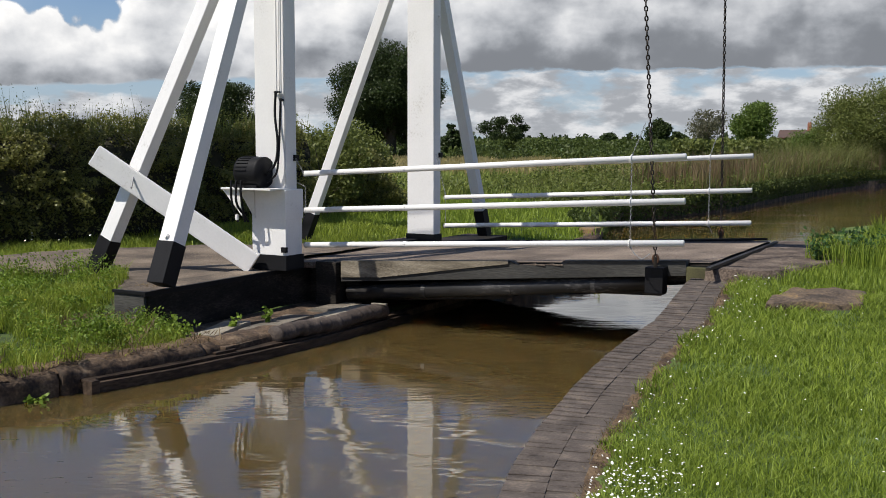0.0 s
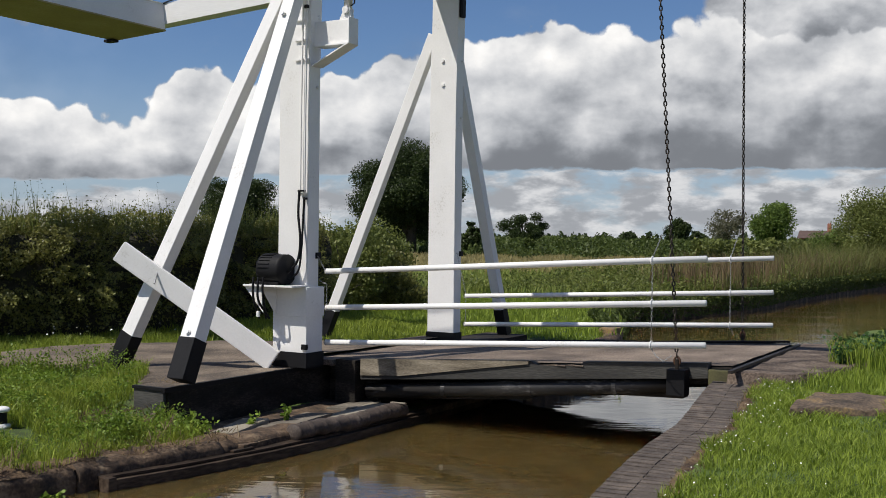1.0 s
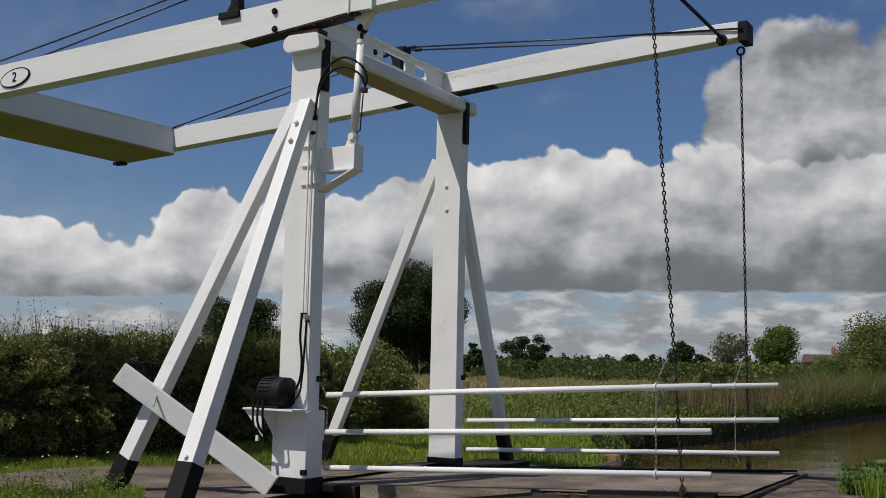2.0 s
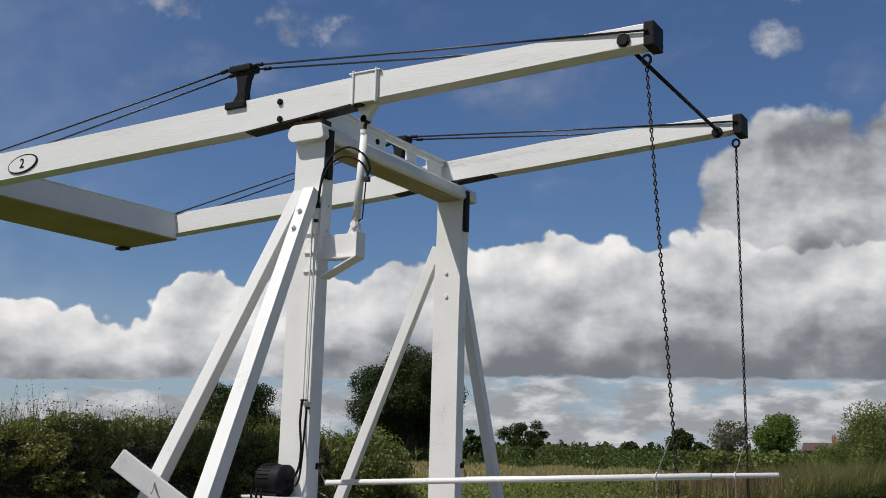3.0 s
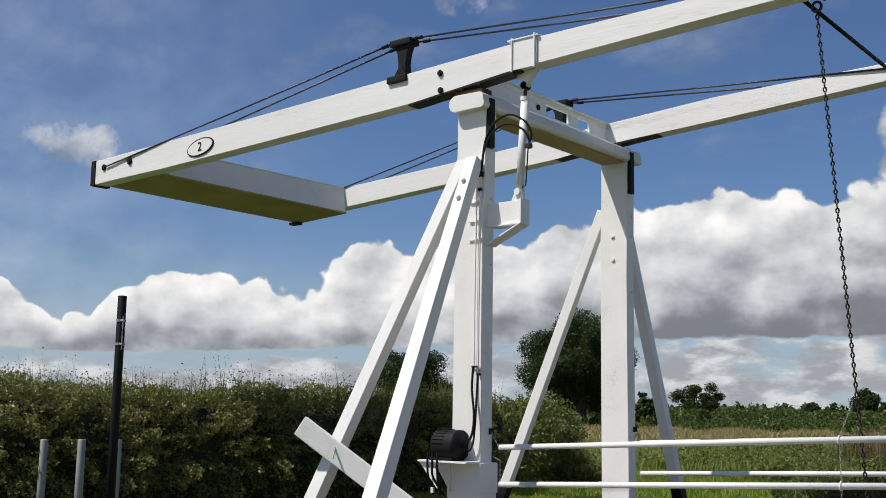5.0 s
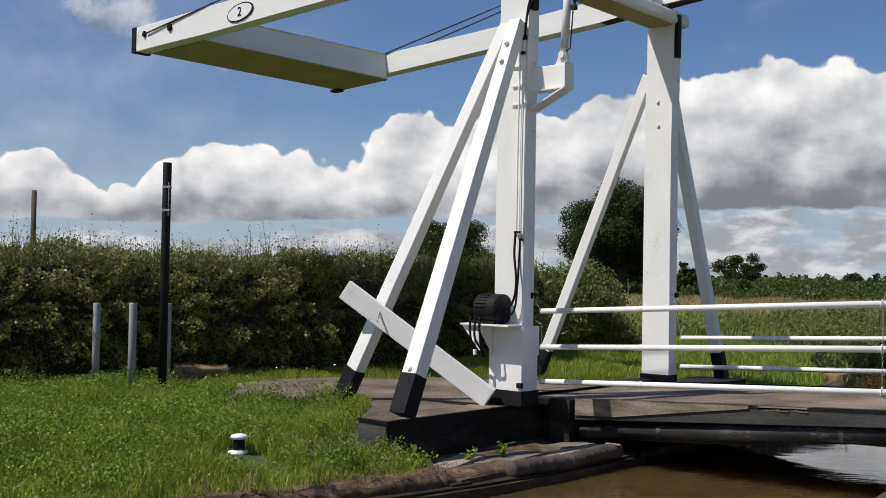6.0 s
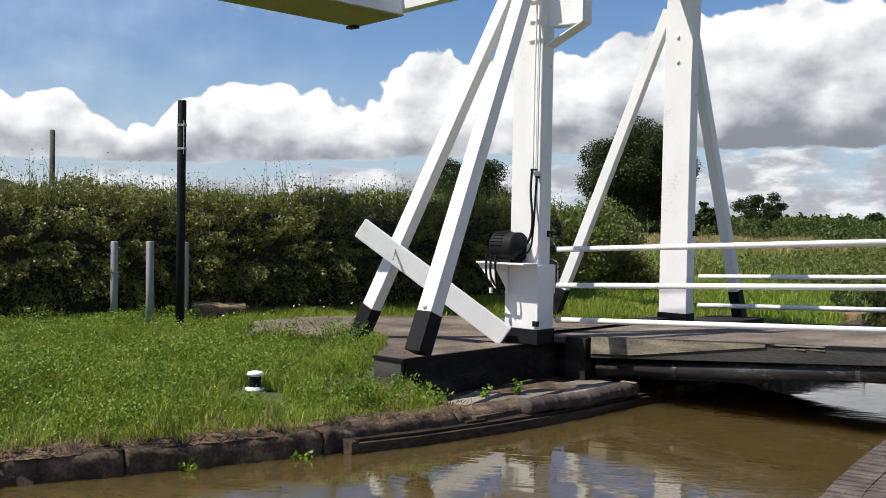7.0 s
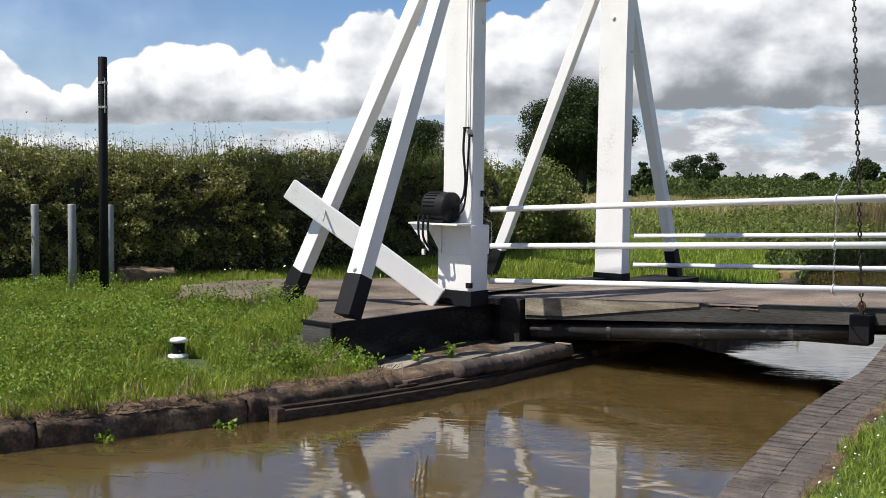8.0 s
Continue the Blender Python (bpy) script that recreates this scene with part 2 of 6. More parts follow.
PIPE = noisy("scuffed_black_pipe", [(0.3, (0.01, 0.0095, 0.009)), (0.58, (0.024, 0.022, 0.021)), (0.67, (0.1, 0.095, 0.09)), (0.74, (0.4, 0.39, 0.38))], 5, 40, (0.35, 0.6), 0.3, stretch=(0.35, 1, 1))
TIMBER = noisy("wet_timber", [(0.38, (0.014, 0.01, 0.007)), (0.5, (0.035, 0.024, 0.017)), (0.62, (0.1, 0.07, 0.048))], 3, 40, (0.4, 0.8), 0.5, stretch=(1, 0.15, 1))
TARRED = noisy("tarred_timber", [(0.36, (0.008, 0.0075, 0.007)), (0.5, (0.02, 0.018, 0.0155)), (0.64, (0.06, 0.05, 0.042))], 3, 50, (0.65, 0.9), 0.4, stretch=(0.5, 0.5, 1.5))
GREYTIMBER = noisy("weathered_black_timber", [(0.36, (0.014, 0.0135, 0.012)), (0.5, (0.034, 0.033, 0.03)), (0.64, (0.07, 0.068, 0.06))], 2.5, 40, (0.7, 0.9), 0.5, stretch=(0.3, 1, 2))
PALEEDGE = noisy("pale_worn_timber", [(0.34, (0.075, 0.062, 0.044)), (0.5, (0.2, 0.17, 0.125)), (0.66, (0.36, 0.315, 0.24))], 4, 60, (0.85, 0.95), 0.6, stretch=(0.5, 1, 2))
PALEWOOD = noisy("weathered_board", [(0.25, (0.1, 0.085, 0.06)), (0.5, (0.24, 0.21, 0.16)), (0.75, (0.36, 0.33, 0.27))], 4, 70, (0.8, 0.95), 0.5, stretch=(0.4, 1, 2))
BLACK.node_tree.nodes["Principled BSDF"].inputs["Specular IOR Level"].default_value = 0.14
TARRED.node_tree.nodes["Principled BSDF"].inputs["Specular IOR Level"].default_value = 0.14
TIMBER.node_tree.nodes["Principled BSDF"].inputs["Specular IOR Level"].default_value = 0.2
RUST = noisy("rusty_iron", [(0.3, (0.035, 0.02, 0.014)), (0.7, (0.13, 0.06, 0.03))], 10, 90, (0.7, 0.9), 0.4, 0.2)
# olive-yellow colour for the undersides of head beam and ballast box
OLIVE = noisy("olive_board", [(0.25, (0.27, 0.215, 0.085)), (0.55, (0.37, 0.3, 0.13)), (0.8, (0.48, 0.42, 0.25))], 1.6, 30, (0.6, 0.8), 0.2)
ROD = noisy("black_rod", [(0.3, (0.015, 0.015, 0.02)), (0.7, (0.04, 0.04, 0.045))], 8, 120, (0.2, 0.45), 0.8, 0.3, dist=0.01)
BANKSTONE = noisy("dark_bank_stone", [(0.36, (0.016, 0.01, 0.006)), (0.46, (0.05, 0.031, 0.018)), (0.55, (0.11, 0.071, 0.042)), (0.65, (0.2, 0.145, 0.09))], 4.5, 34, (0.75, 0.95), 0.8)
ROLL = noisy("weathered_roll", [(0.32, (0.026, 0.018, 0.014)), (0.5, (0.066, 0.049, 0.039)), (0.64, (0.125, 0.097, 0.078)), (0.74, (0.36, 0.31, 0.26))], 4, 45, (0.6, 0.85), 0.6)
SOIL = noisy("bank_soil", [(0.36, (0.024, 0.014, 0.008)), (0.46, (0.068, 0.041, 0.023)), (0.55, (0.125, 0.08, 0.043)), (0.65, (0.2, 0.14, 0.08))], 6, 50, (0.9, 1.0), 1.0)
MOSSWOOD = noisy("mossy_wood", [(0.3, (0.04, 0.035, 0.018)), (0.55, (0.09, 0.085, 0.035)), (0.75, (0.16, 0.15, 0.07))], 6, 50, (0.85, 0.95), 0.6)
EARTH = noisy("earthy_track", [(0.38, (0.03, 0.021, 0.015)), (0.46, (0.07, 0.05, 0.037)), (0.53, (0.115, 0.085, 0.064)), (0.62, (0.19, 0.15, 0.115))], 3.5, 45, (0.9, 1.0), 1.0, mixfine=0.5)
MORTAR = noisy("earthy_joint", [(0.3, (0.05, 0.04, 0.032)), (0.55, (0.085, 0.068, 0.056)), (0.75, (0.12, 0.1, 0.08))], 5, 60, (0.9, 1.0), 0.6)
SANDSTONE = noisy("sandstone", [(0.38, (0.035, 0.026, 0.017)), (0.46, (0.085, 0.06, 0.04)), (0.54, (0.14, 0.1, 0.065)), (0.62, (0.26, 0.17, 0.075))], 2.5, 40, (0.85, 0.95), 0.7)
BRICKWALL = noisy("far_brick", [(0.3, (0.2, 0.075, 0.045)), (0.7, (0.34, 0.14, 0.09))], 1, 20, (0.85, 0.95), 0.2)
SLATE = noisy("slate", [(0.3, (0.055, 0.033, 0.028)), (0.7, (0.1, 0.058, 0.048))], 1, 20, (0.6, 0.8), 0.2)
BARK = noisy("bark", [(0.3, (0.03, 0.025, 0.018)), (0.7, (0.09, 0.075, 0.055))], 3, 30, (0.85, 0.95), 0.6, stretch=(1, 1, 0.3))
# near-black: the shade of the hedge's hollows is put into this colour
HEDGESHADE = noisy("shaded_hedge_inside", [(0.3, (0.012, 0.013, 0.008)), (0.7, (0.045, 0.042, 0.024))], 3, 25, (0.9, 1.0), 0.9, dist=0.06)
GRASS = leafy("grass_blade", (0.055, 0.105, 0.012), (0.4, 0.49, 0.07))
GRASS_L = leafy("rough_grass_blade", (0.045, 0.085, 0.01), (0.45, 0.52, 0.075))
WEED = leafy("weed_leaf", (0.035, 0.08, 0.008), (0.27, 0.38, 0.045))
GRASSWEED = leafy("tall_weed_leaf", (0.03, 0.075, 0.02), (0.08, 0.15, 0.035))
STRAW = leafy("straw", (0.09, 0.06, 0.032), (0.28, 0.21, 0.11))
HEDGELEAF = leafy("hawthorn_leaf", (0.034, 0.046, 0.013), (0.36, 0.35, 0.1), 0.45, 0.45)
HEDGELEAF.node_tree.nodes["Principled BSDF"].inputs["Specular IOR Level"].default_value = 0.4
NETTLE = leafy("nettle_leaf", (0.042, 0.066, 0.014), (0.22, 0.25, 0.055))
SHRUBLEAF = leafy("shrub_leaf", (0.065, 0.09, 0.02), (0.22, 0.245, 0.065))
DARKLEAF = leafy("oak_leaf", (0.008, 0.015, 0.005), (0.062, 0.092, 0.022), 0.5, 0.2)
BRIGHTLEAF = leafy("bright_leaf", (0.055, 0.1, 0.016), (0.17, 0.235, 0.05))
GREYLEAF = leafy("grey_leaf", (0.08, 0.085, 0.05), (0.2, 0.19, 0.12))
FIELDHEDGE = leafy("field_hedge_leaf", (0.03, 0.05, 0.012), (0.13, 0.165, 0.04))
REED = leafy("rank_grass", (0.05, 0.075, 0.016), (0.27, 0.27, 0.085))
MEADOW = leafy("meadow_blade", (0.12, 0.19, 0.035), (0.36, 0.38, 0.1))
DRYMEADOW = leafy("ripe_meadow_blade", (0.26, 0.22, 0.08), (0.5, 0.42, 0.2))
DAISY = mat("daisy_petal", (0.8, 0.8, 0.76), 0.6)
BUTTER = mat("buttercup_petal", (0.75, 0.55, 0.03), 0.4)
BRICK = noisy("coping_brick", [(0.34, (0.04, 0.03, 0.024)), (0.46, (0.075, 0.059, 0.048)), (0.55, (0.1, 0.08, 0.067)), (0.67, (0.165, 0.13, 0.1))], 7, 60, (0.8, 0.95), 0.6)
nb = BRICK.node_tree.nodes
hue = nb.new("ShaderNodeHueSaturation")
info = nb.new("ShaderNodeObjectInfo")
spread = nb.new("ShaderNodeMapRange")
spread.inputs["To Min"].default_value, spread.inputs["To Max"].default_value = 0.93, 1.06
ramp_out = nb["Principled BSDF"].inputs["Base Color"].links[0].from_socket
where = nb.new("ShaderNodeNewGeometry")
for n in nb:
    if n.bl_idname == "ShaderNodeMapping":
        BRICK.node_tree.links.new(where.outputs["Position"], n.inputs[0])
BRICK.node_tree.links.new(info.outputs["Random"], spread.inputs["Value"])
BRICK.node_tree.links.new(spread.outputs[0], hue.inputs["Value"])
BRICK.node_tree.links.new(ramp_out, hue.inputs["Color"])
BRICK.node_tree.links.new(hue.outputs[0], nb["Principled BSDF"].inputs["Base Color"])
MUD = mat("muddy_water", (0.082, 0.056, 0.019), 0.015)
nm, lm = MUD.node_tree.nodes, MUD.node_tree.links
spot_ = nm.new("ShaderNodeTexCoord")
flow = nm.new("ShaderNodeMapping")
flow.vector_type = "TEXTURE"
flow.inputs["Rotation"].default_value = (0, 0, radians(30))
flow.inputs["Scale"].default_value = (2.1, 0.62, 1)
lm.new(spot_.outputs["Object"], flow.inputs[0])
swell, ripple, calm = nm.new("ShaderNodeTexNoise"), nm.new("ShaderNodeTexNoise"), nm.new("ShaderNodeTexNoise")
for nd, sc, de in ((swell, 2.2, 2), (ripple, 9.0, 3), (calm, 0.35, 2)):
    nd.inputs["Scale"].default_value, nd.inputs["Detail"].default_value = sc, de
    lm.new(flow.outputs[0], nd.inputs["Vector"])
gust = nm.new("ShaderNodeMapRange")
gust.inputs["From Min"].default_value, gust.inputs["From Max"].default_value = 0.42, 0.66
gust.inputs["To Min"].default_value, gust.inputs["To Max"].default_value = 0.1, 2.4
lm.new(calm.outputs[0], gust.inputs["Value"])
fine_w = nm.new("ShaderNodeMath")
fine_w.operation = "MULTIPLY"
lm.new(ripple.outputs[0], fine_w.inputs[0]), lm.new(gust.outputs[0], fine_w.inputs[1])
bump_a, bump_b = nm.new("ShaderNodeBump"), nm.new("ShaderNodeBump")
bump_a.inputs["Strength"].default_value, bump_a.inputs["Distance"].default_value = 0.5, 0.007
bump_b.inputs["Strength"].default_value, bump_b.inputs["Distance"].default_value = 0.5, 0.0045
lm.new(swell.outputs[0], bump_a.inputs["Height"]), lm.new(fine_w.outputs[0], bump_b.inputs["Height"])
lm.new(bump_a.outputs[0], bump_b.inputs["Normal"]), lm.new(bump_b.outputs[0], nm["Principled BSDF"].inputs["Normal"])
nm["Principled BSDF"].inputs["IOR"].default_value = 1.95
nm["Principled BSDF"].inputs["Subsurface Weight"].default_value = 1.0
nm["Principled BSDF"].inputs["Subsurface Radius"].default_value = (1.0, 0.7, 0.4)
nm["Principled BSDF"].inputs["Subsurface Scale"].default_value = 1.0
nm["Principled BSDF"].subsurface_method = "BURLEY"


# ---- building helpers ----
def part(name, bm, material, parent=None, label="", smooth=False):
    me = bpy.data.meshes.new(name)
    bmesh.ops.recalc_face_normals(bm, faces=bm.faces)
    bm.to_mesh(me)
    bm.free()
    me.materials.append(material)
    if smooth:
        for p in me.polygons:
            p.use_smooth = True
    ob = new(name, me)
    ob.parent = parent
    if label:
        ob["label"] = label
    return ob


def thing(name, label, category, group="", kind="", at=(0, 0, 0)):
    ob = new(name)
    ob.location = at
    ob.empty_display_size = 0.1
    return tagged(ob, label, category, group, kind)


def block(lo, hi, bevel=0.008, bm=None):
    """A box between two corners, its edges rounded."""
    bm = bm or bmesh.new()
    g = bmesh.ops.create_cube(bm, size=1)["verts"]
    lo, hi = Vector(lo), Vector(hi)
    for v in g:
        v.co = Vector([(lo[i] + hi[i]) / 2 + v.co[i] * (hi[i] - lo[i]) for i in range(3)])
    if bevel:
        bmesh.ops.bevel(bm, geom=list({e for v in g for e in v.link_edges}), offset=bevel, segments=2, affect="EDGES", profile=0.7)
    return bm


def bar(a, b, w, h, up=(0, 0, 1), w2=None, h2=None, bevel=0.008, bm=None, lift=0.0):
    """A squared timber from a to b: w across, h along up; w2, h2 at the far end."""
    bm = bm or bmesh.new()
    a, b = Vector(a), Vector(b)
    d = (b - a).normalized()
    side = d.cross(Vector(up)).normalized()
    u = side.cross(d)
    rings = []
    for p, ww, hh in ((a, w, h), (b, w2 or w, h2 or h)):
        rings.append([bm.verts.new(p + side * (ww / 2 * i) + u * (hh / 2 * j)) for i, j in ((-1, -1), (1, -1), (1, 1), (-1, 1))])
    f = [bm.faces.new(rings[0]), bm.faces.new(rings[1][::-1])]
    for i in range(4):
        f.append(bm.faces.new((rings[0][i], rings[0][(i + 1) % 4], rings[1][(i + 1) % 4], rings[1][i])))
    if bevel:
        bmesh.ops.bevel(bm, geom=list({e for q in f for e in q.edges}), offset=bevel, segments=2, affect="EDGES", profile=0.7)
    return bm


def tube(pts, r, seg=10, bm=None, caps=True, r2=None):
    bm = bm or bmesh.new()
    pts = [Vector(p) for p in pts]
    rings, n0 = [], None
    for i, p in enumerate(pts):
        d = (pts[min(i + 1, len(pts) - 1)] - pts[max(i - 1, 0)]).normalized()
        if n0 is None:
            n0 = d.orthogonal().normalized()
        n0 = (n0 - d * n0.dot(d)).normalized()
        s = d.cross(n0)
        rr = r if r2 is None else r + (r2 - r) * i / (len(pts) - 1)
        rings.append([bm.verts.new(p + (n0 * math.cos(k * math.tau / seg) + s * math.sin(k * math.tau / seg)) * rr) for k in range(seg)])
    for i in range(len(rings) - 1):
        for k in range(seg):
            bm.faces.new((rings[i][k], rings[i][(k + 1) % seg], rings[i + 1][(k + 1) % seg], rings[i + 1][k]))
    if caps:
        bm.faces.new(rings[0][::-1]), bm.faces.new(rings[-1])
    return bm


def prism(outline, lo, hi, axis="y", bevel=0.006):
    """An outline in the two other axes, pushed through from lo to hi."""
    bm = bmesh.new()
    put = {"y": lambda p, t: (p[0], t, p[1]), "x": lambda p, t: (t, p[0], p[1]), "z": lambda p, t: (p[0], p[1], t)}[axis]
    a = [bm.verts.new(put(p, lo)) for p in outline]
    b = [bm.verts.new(put(p, hi)) for p in outline]
    bm.faces.new(a), bm.faces.new(b[::-1])
    for i in range(len(a)):
        j = (i + 1) % len(a)
        bm.faces.new((a[i], a[j], b[j], b[i]))
    if bevel:
        bmesh.ops.bevel(bm, geom=bm.edges[:], offset=bevel, segments=2, affect="EDGES", profile=0.7)
    return bm


def smooth01(t):
    t = min(1.0, max(0.0, t))
    return t * t * (3 - 2 * t)


# ---- the lie of the land ----
WATER_Z = -0.605
LEFT_BANK = [(-500, -260), (-60, -30), (-12, -3.4), (-8, -0.8), (-6.3, 0.12), (-5.0, 0.56), (-4.2, 0.83), (-3.5, 0.98), (-2.8, 1.15), (-1.8, 1.29), (-0.8, 1.33), (0, 1.33), (1.5, 1.3), (4.5, 1.2), (6.5, 1.45), (8, 1.2), (9.5, 0.5), (11.5, -0.5), (13.5, -1.2), (15, -1.37), (17.4, -1.22), (20.5, -0.6), (23.2, -0.2), (29.5, -0.08), (34, 0.1), (38.8, 0.45), (42.7, 1.0), (50, 3.2), (60, 6.6), (90, 22), (200, 120), (3000, 2900)]
RIGHT_BANK = [(-500, -200), (-60, -14), (-12, 7.0), (-8, 6.38), (-5.5, 5.79), (-5.0, 5.63), (-4.3, 5.46), (-3.6, 5.36), (-2.9, 5.3), (-2.3, 5.28), (-1.7, 5.27), (-1.1, 5.19), (0.0, 5.02), (0.9, 4.9), (3.6, 4.85), (4.2, 5.15), (5.0, 5.35), (7.2, 5.35), (9.2, 5.95), (14, 8), (22, 12), (34, 19), (60, 38), (90, 62), (200, 170), (3000, 3000)]


def along(table, y):
    for (y0, x0), (y1, x1) in zip(table, table[1:]):
        if y <= y1:
            return x0 + (x1 - x0) * (y - y0) / (y1 - y0)
    return table[-1][1]


def road_weight(x, y):
    """1 on the track, 0 well off it."""
    lower = np.interp(x, [-4.8, -3.2, -1.9, 0.0, 0.3], [-0.6, -1.4, -0.75, -1.9, -2.0])
    upper = np.interp(x, [-4.4, -3.8, -3.2, -2.1, -0.6, 0.3], [-0.9, 0.0, 0.9, 2.4, 3.5, 3.9])
    return smooth01(min(y - lower, upper - y, x + 3.85, 0.5 - x) / 0.5 + 0.7)


def ground_z(x, y):
    """Height of the land; the canal's bed lies between the banks."""
    xl, xr = along(LEFT_BANK, y), along(RIGHT_BANK, y)
    if x <= xl:
        edge = -0.43 + 0.2 * smooth01((y - 4) / 3)
        inland = -0.25 + 0.19 * smooth01((y - 2) / 4)
        z = edge + (inland - edge) * smooth01((xl - x) / 2.6)
        if x > 0.25 and -2.1 < y < 4.2:
            z = -0.54
        elif y < 6:
            rough_ground = smooth01((xl - x - 0.4) / 0.6) * (1 - road_weight(x, y))
            z += (-0.03 - z) * road_weight(x, y)
            z += (0.05 * noise.noise((x * 1.5, y * 1.5, 9)) + 0.03 * noise.noise((x * 3.4, y * 3.4, 4))) * rough_ground
    else:
        edge = -0.12 + 0.3 * smooth01((y + 5.5) / 6.0)
        z = edge
    far = smooth01((math.hypot(x - 7, y + 9) - 25) / 60)
    return z + 0.05 * (noise.noise((x * 0.35, y * 0.35, 0)) + 0.5 * noise.noise((x, y, 3))) * (1 - far) + 0.3 * far * noise.noise((x * 0.02, y * 0.02, 5))


LAND_X, LAND_Y = np.arange(-14, 13, 0.15), np.arange(-16, 40, 0.15)
LAND_Z = np.array([[ground_z(float(x), float(y)) for x in LAND_X] for y in LAND_Y])


def land(x, y):
    """ground_z for many points at once, from a table."""
    fx, fy = np.clip((x + 14) / 0.15, 0, len(LAND_X) - 1.001), np.clip((y + 16) / 0.15, 0, len(LAND_Y) - 1.001)
    i, j = fx.astype(int), fy.astype(int)
    u, v = fx - i, fy - j
    return (LAND_Z[j, i] * (1 - u) + LAND_Z[j, i + 1] * u) * (1 - v) + (LAND_Z[j + 1, i] * (1 - u) + LAND_Z[j + 1, i + 1] * u) * v


def build_ground():
    ys = [-500, -200, -100, -60, -40, -30, -24, -20, -17] + [-15 + 0.25 * i for i in range(108)] + [12 + 0.5 * i for i in range(37)] + [31, 33, 36, 40, 45, 50, 58, 66, 76, 90, 110, 140, 180, 240, 330, 480, 700, 1100, 1800, 3000]
    offs = [0, 0.06, 0.2, 0.38, 0.42, 0.55, 0.7, 0.85, 1.0, 1.15, 1.3, 1.5, 1.7, 1.9, 2.1, 2.35, 2.6, 2.9, 3.2, 3.5, 3.9, 4.3, 4.7, 5.2, 5.7, 6.3, 7, 8.5, 10, 12, 15, 19, 24, 30, 40, 55, 75, 100, 140, 200, 300, 500, 900, 1500, 3000]
    verts, faces, width = [], [], 2 * len(offs) + 2
    for y in ys:
        xl, xr = along(LEFT_BANK, y), along(RIGHT_BANK, y)
        for o in offs[::-1]:
            verts.append((xl - o, y, ground_z(xl - o, y) - (0.05 if o == 0 else 0)))
        verts += [(xl + 0.02, y, -1.7), (xr - 0.02, y, -1.7)]
        for o in offs:
            verts.append((xr + o, y, ground_z(xr + o, y) - (0.12 if o < 0.39 and -11 < y < 1 else 0)))
    for i in range(len(ys) - 1):
        for k in range(width - 1):
            a = i * width + k
            faces.append((a, a + 1, a + width + 1, a + width))
    me = bpy.data.meshes.new("ground")
    me.from_pydata(verts, [], faces)
    me.materials.append(GRASS_SOIL)
    me.materials.append(BANKSTONE)
    for i, p in enumerate(me.polygons):
        p.use_smooth = True
        if len(offs) - 1 <= i % (width - 1) <= len(offs) + 1:
            p.material_index = 1
    return tagged(new("ground", me), "uneven green grassland with earth banks beside the canal", "ground", kind="structure")


ground = build_ground()
bm = bmesh.new()
bmesh.ops.create_grid(bm, x_segments=2, y_segments=2, size=1)
for v in bm.verts:
    v.co = (v.co.x * 1500, v.co.y * 1500, WATER_Z)
water = tagged(part("water", bm, MUD), "still brown canal water mirroring sky and bridge", "water", kind="structure")

# ---- the track and the abutment ----
def sheet(name, nx, ny, put, material):
    """A fine grid of nx by ny points, each placed by put(u, v)."""
    verts = [put(i / (nx - 1), j / (ny - 1)) for j in range(ny) for i in range(nx)]
    faces = [(j * nx + i, j * nx + i + 1, j * nx + i + nx + 1, j * nx + i + nx) for j in range(ny - 1) for i in range(nx - 1)]
    me = bpy.data.meshes.new(name)
    me.from_pydata(verts, [], faces)
    me.materials.append(material)
    for p in me.polygons:
        p.use_smooth = True
    return new(name, me)


def road_point(u, v):
    x, y = -5.2 + 5.4 * u, -2.2 + 6.4 * v
    rise = 0.1 * smooth01((x + 0.9) / 1.0) * smooth01((y - 0.2) / 0.5)
    return (x, y, ground_z(x, y) + 0.014 - 0.08 * (1 - road_weight(x, y)) + rise + 0.006 * noise.noise((x * 5, y * 5, 1)))


road = tagged(sheet("road", 70, 80, road_point, ROAD), "worn grey tarmac track leading onto the bridge", "road", kind="structure")


def landing_point(u, v):
    x = 5.12 + 9 * u
    y = 0.3 + 2.6 * smooth01((x - 5.6) / 0.9)
    y += (3.8 - y) * v
    wear = 0.12 * noise.noise((x * 2.1, 0, 7)) + 0.05 * noise.noise((x * 9, 0, 2))
    return (x, y + wear * (1 - v), 0.27 + 0.012 * noise.noise((x * 3, y * 3, 0)) - (0.18 if v < 0.01 else 0.03 * smooth01(0.06 - v) if v < 0.06 else 0) + 0.05 * u)


landing = tagged(sheet("track", 120, 50, landing_point, EARTH), "brown worn track meeting the free end of the deck", "road", kind="structure")

# ---- abutment under the posts ----
abut = thing("abutment", "black tarred timber and concrete abutment at the water", "abutment", kind="structure")
part("sill", block((-0.1, -2.03, -0.62), (0.3, 0.8, -0.012), 0.012), TARRED, abut)
# worn end plate; its lighter grey also paints in the sun on this side
part("end_face", block((-0.13, -2.07, -0.62), (0.27, -2.032, -0.035), 0.01), GREYTIMBER, abut, "weathered sill end, coloured lighter grey as its sunlit side")
part("edge_strip", block((0.262, -2.085, -0.05), (0.306, 0.8, -0.002), 0.004), BLACK, abut)
part("edge_strip", block((-0.14, -2.085, -0.035), (0.262, -2.04, -0.003), 0.004), BLACK, abut)
part("sill_top", block((-0.12, -2.04, -0.02), (0.262, 0.8, -0.007), 0.003), ROAD, abut, "grit-covered top of the sill")
part("hinge_block", block((0.54, 0.4, -0.5), (0.82, 0.6, 0.075), 0.012), TARRED, abut)
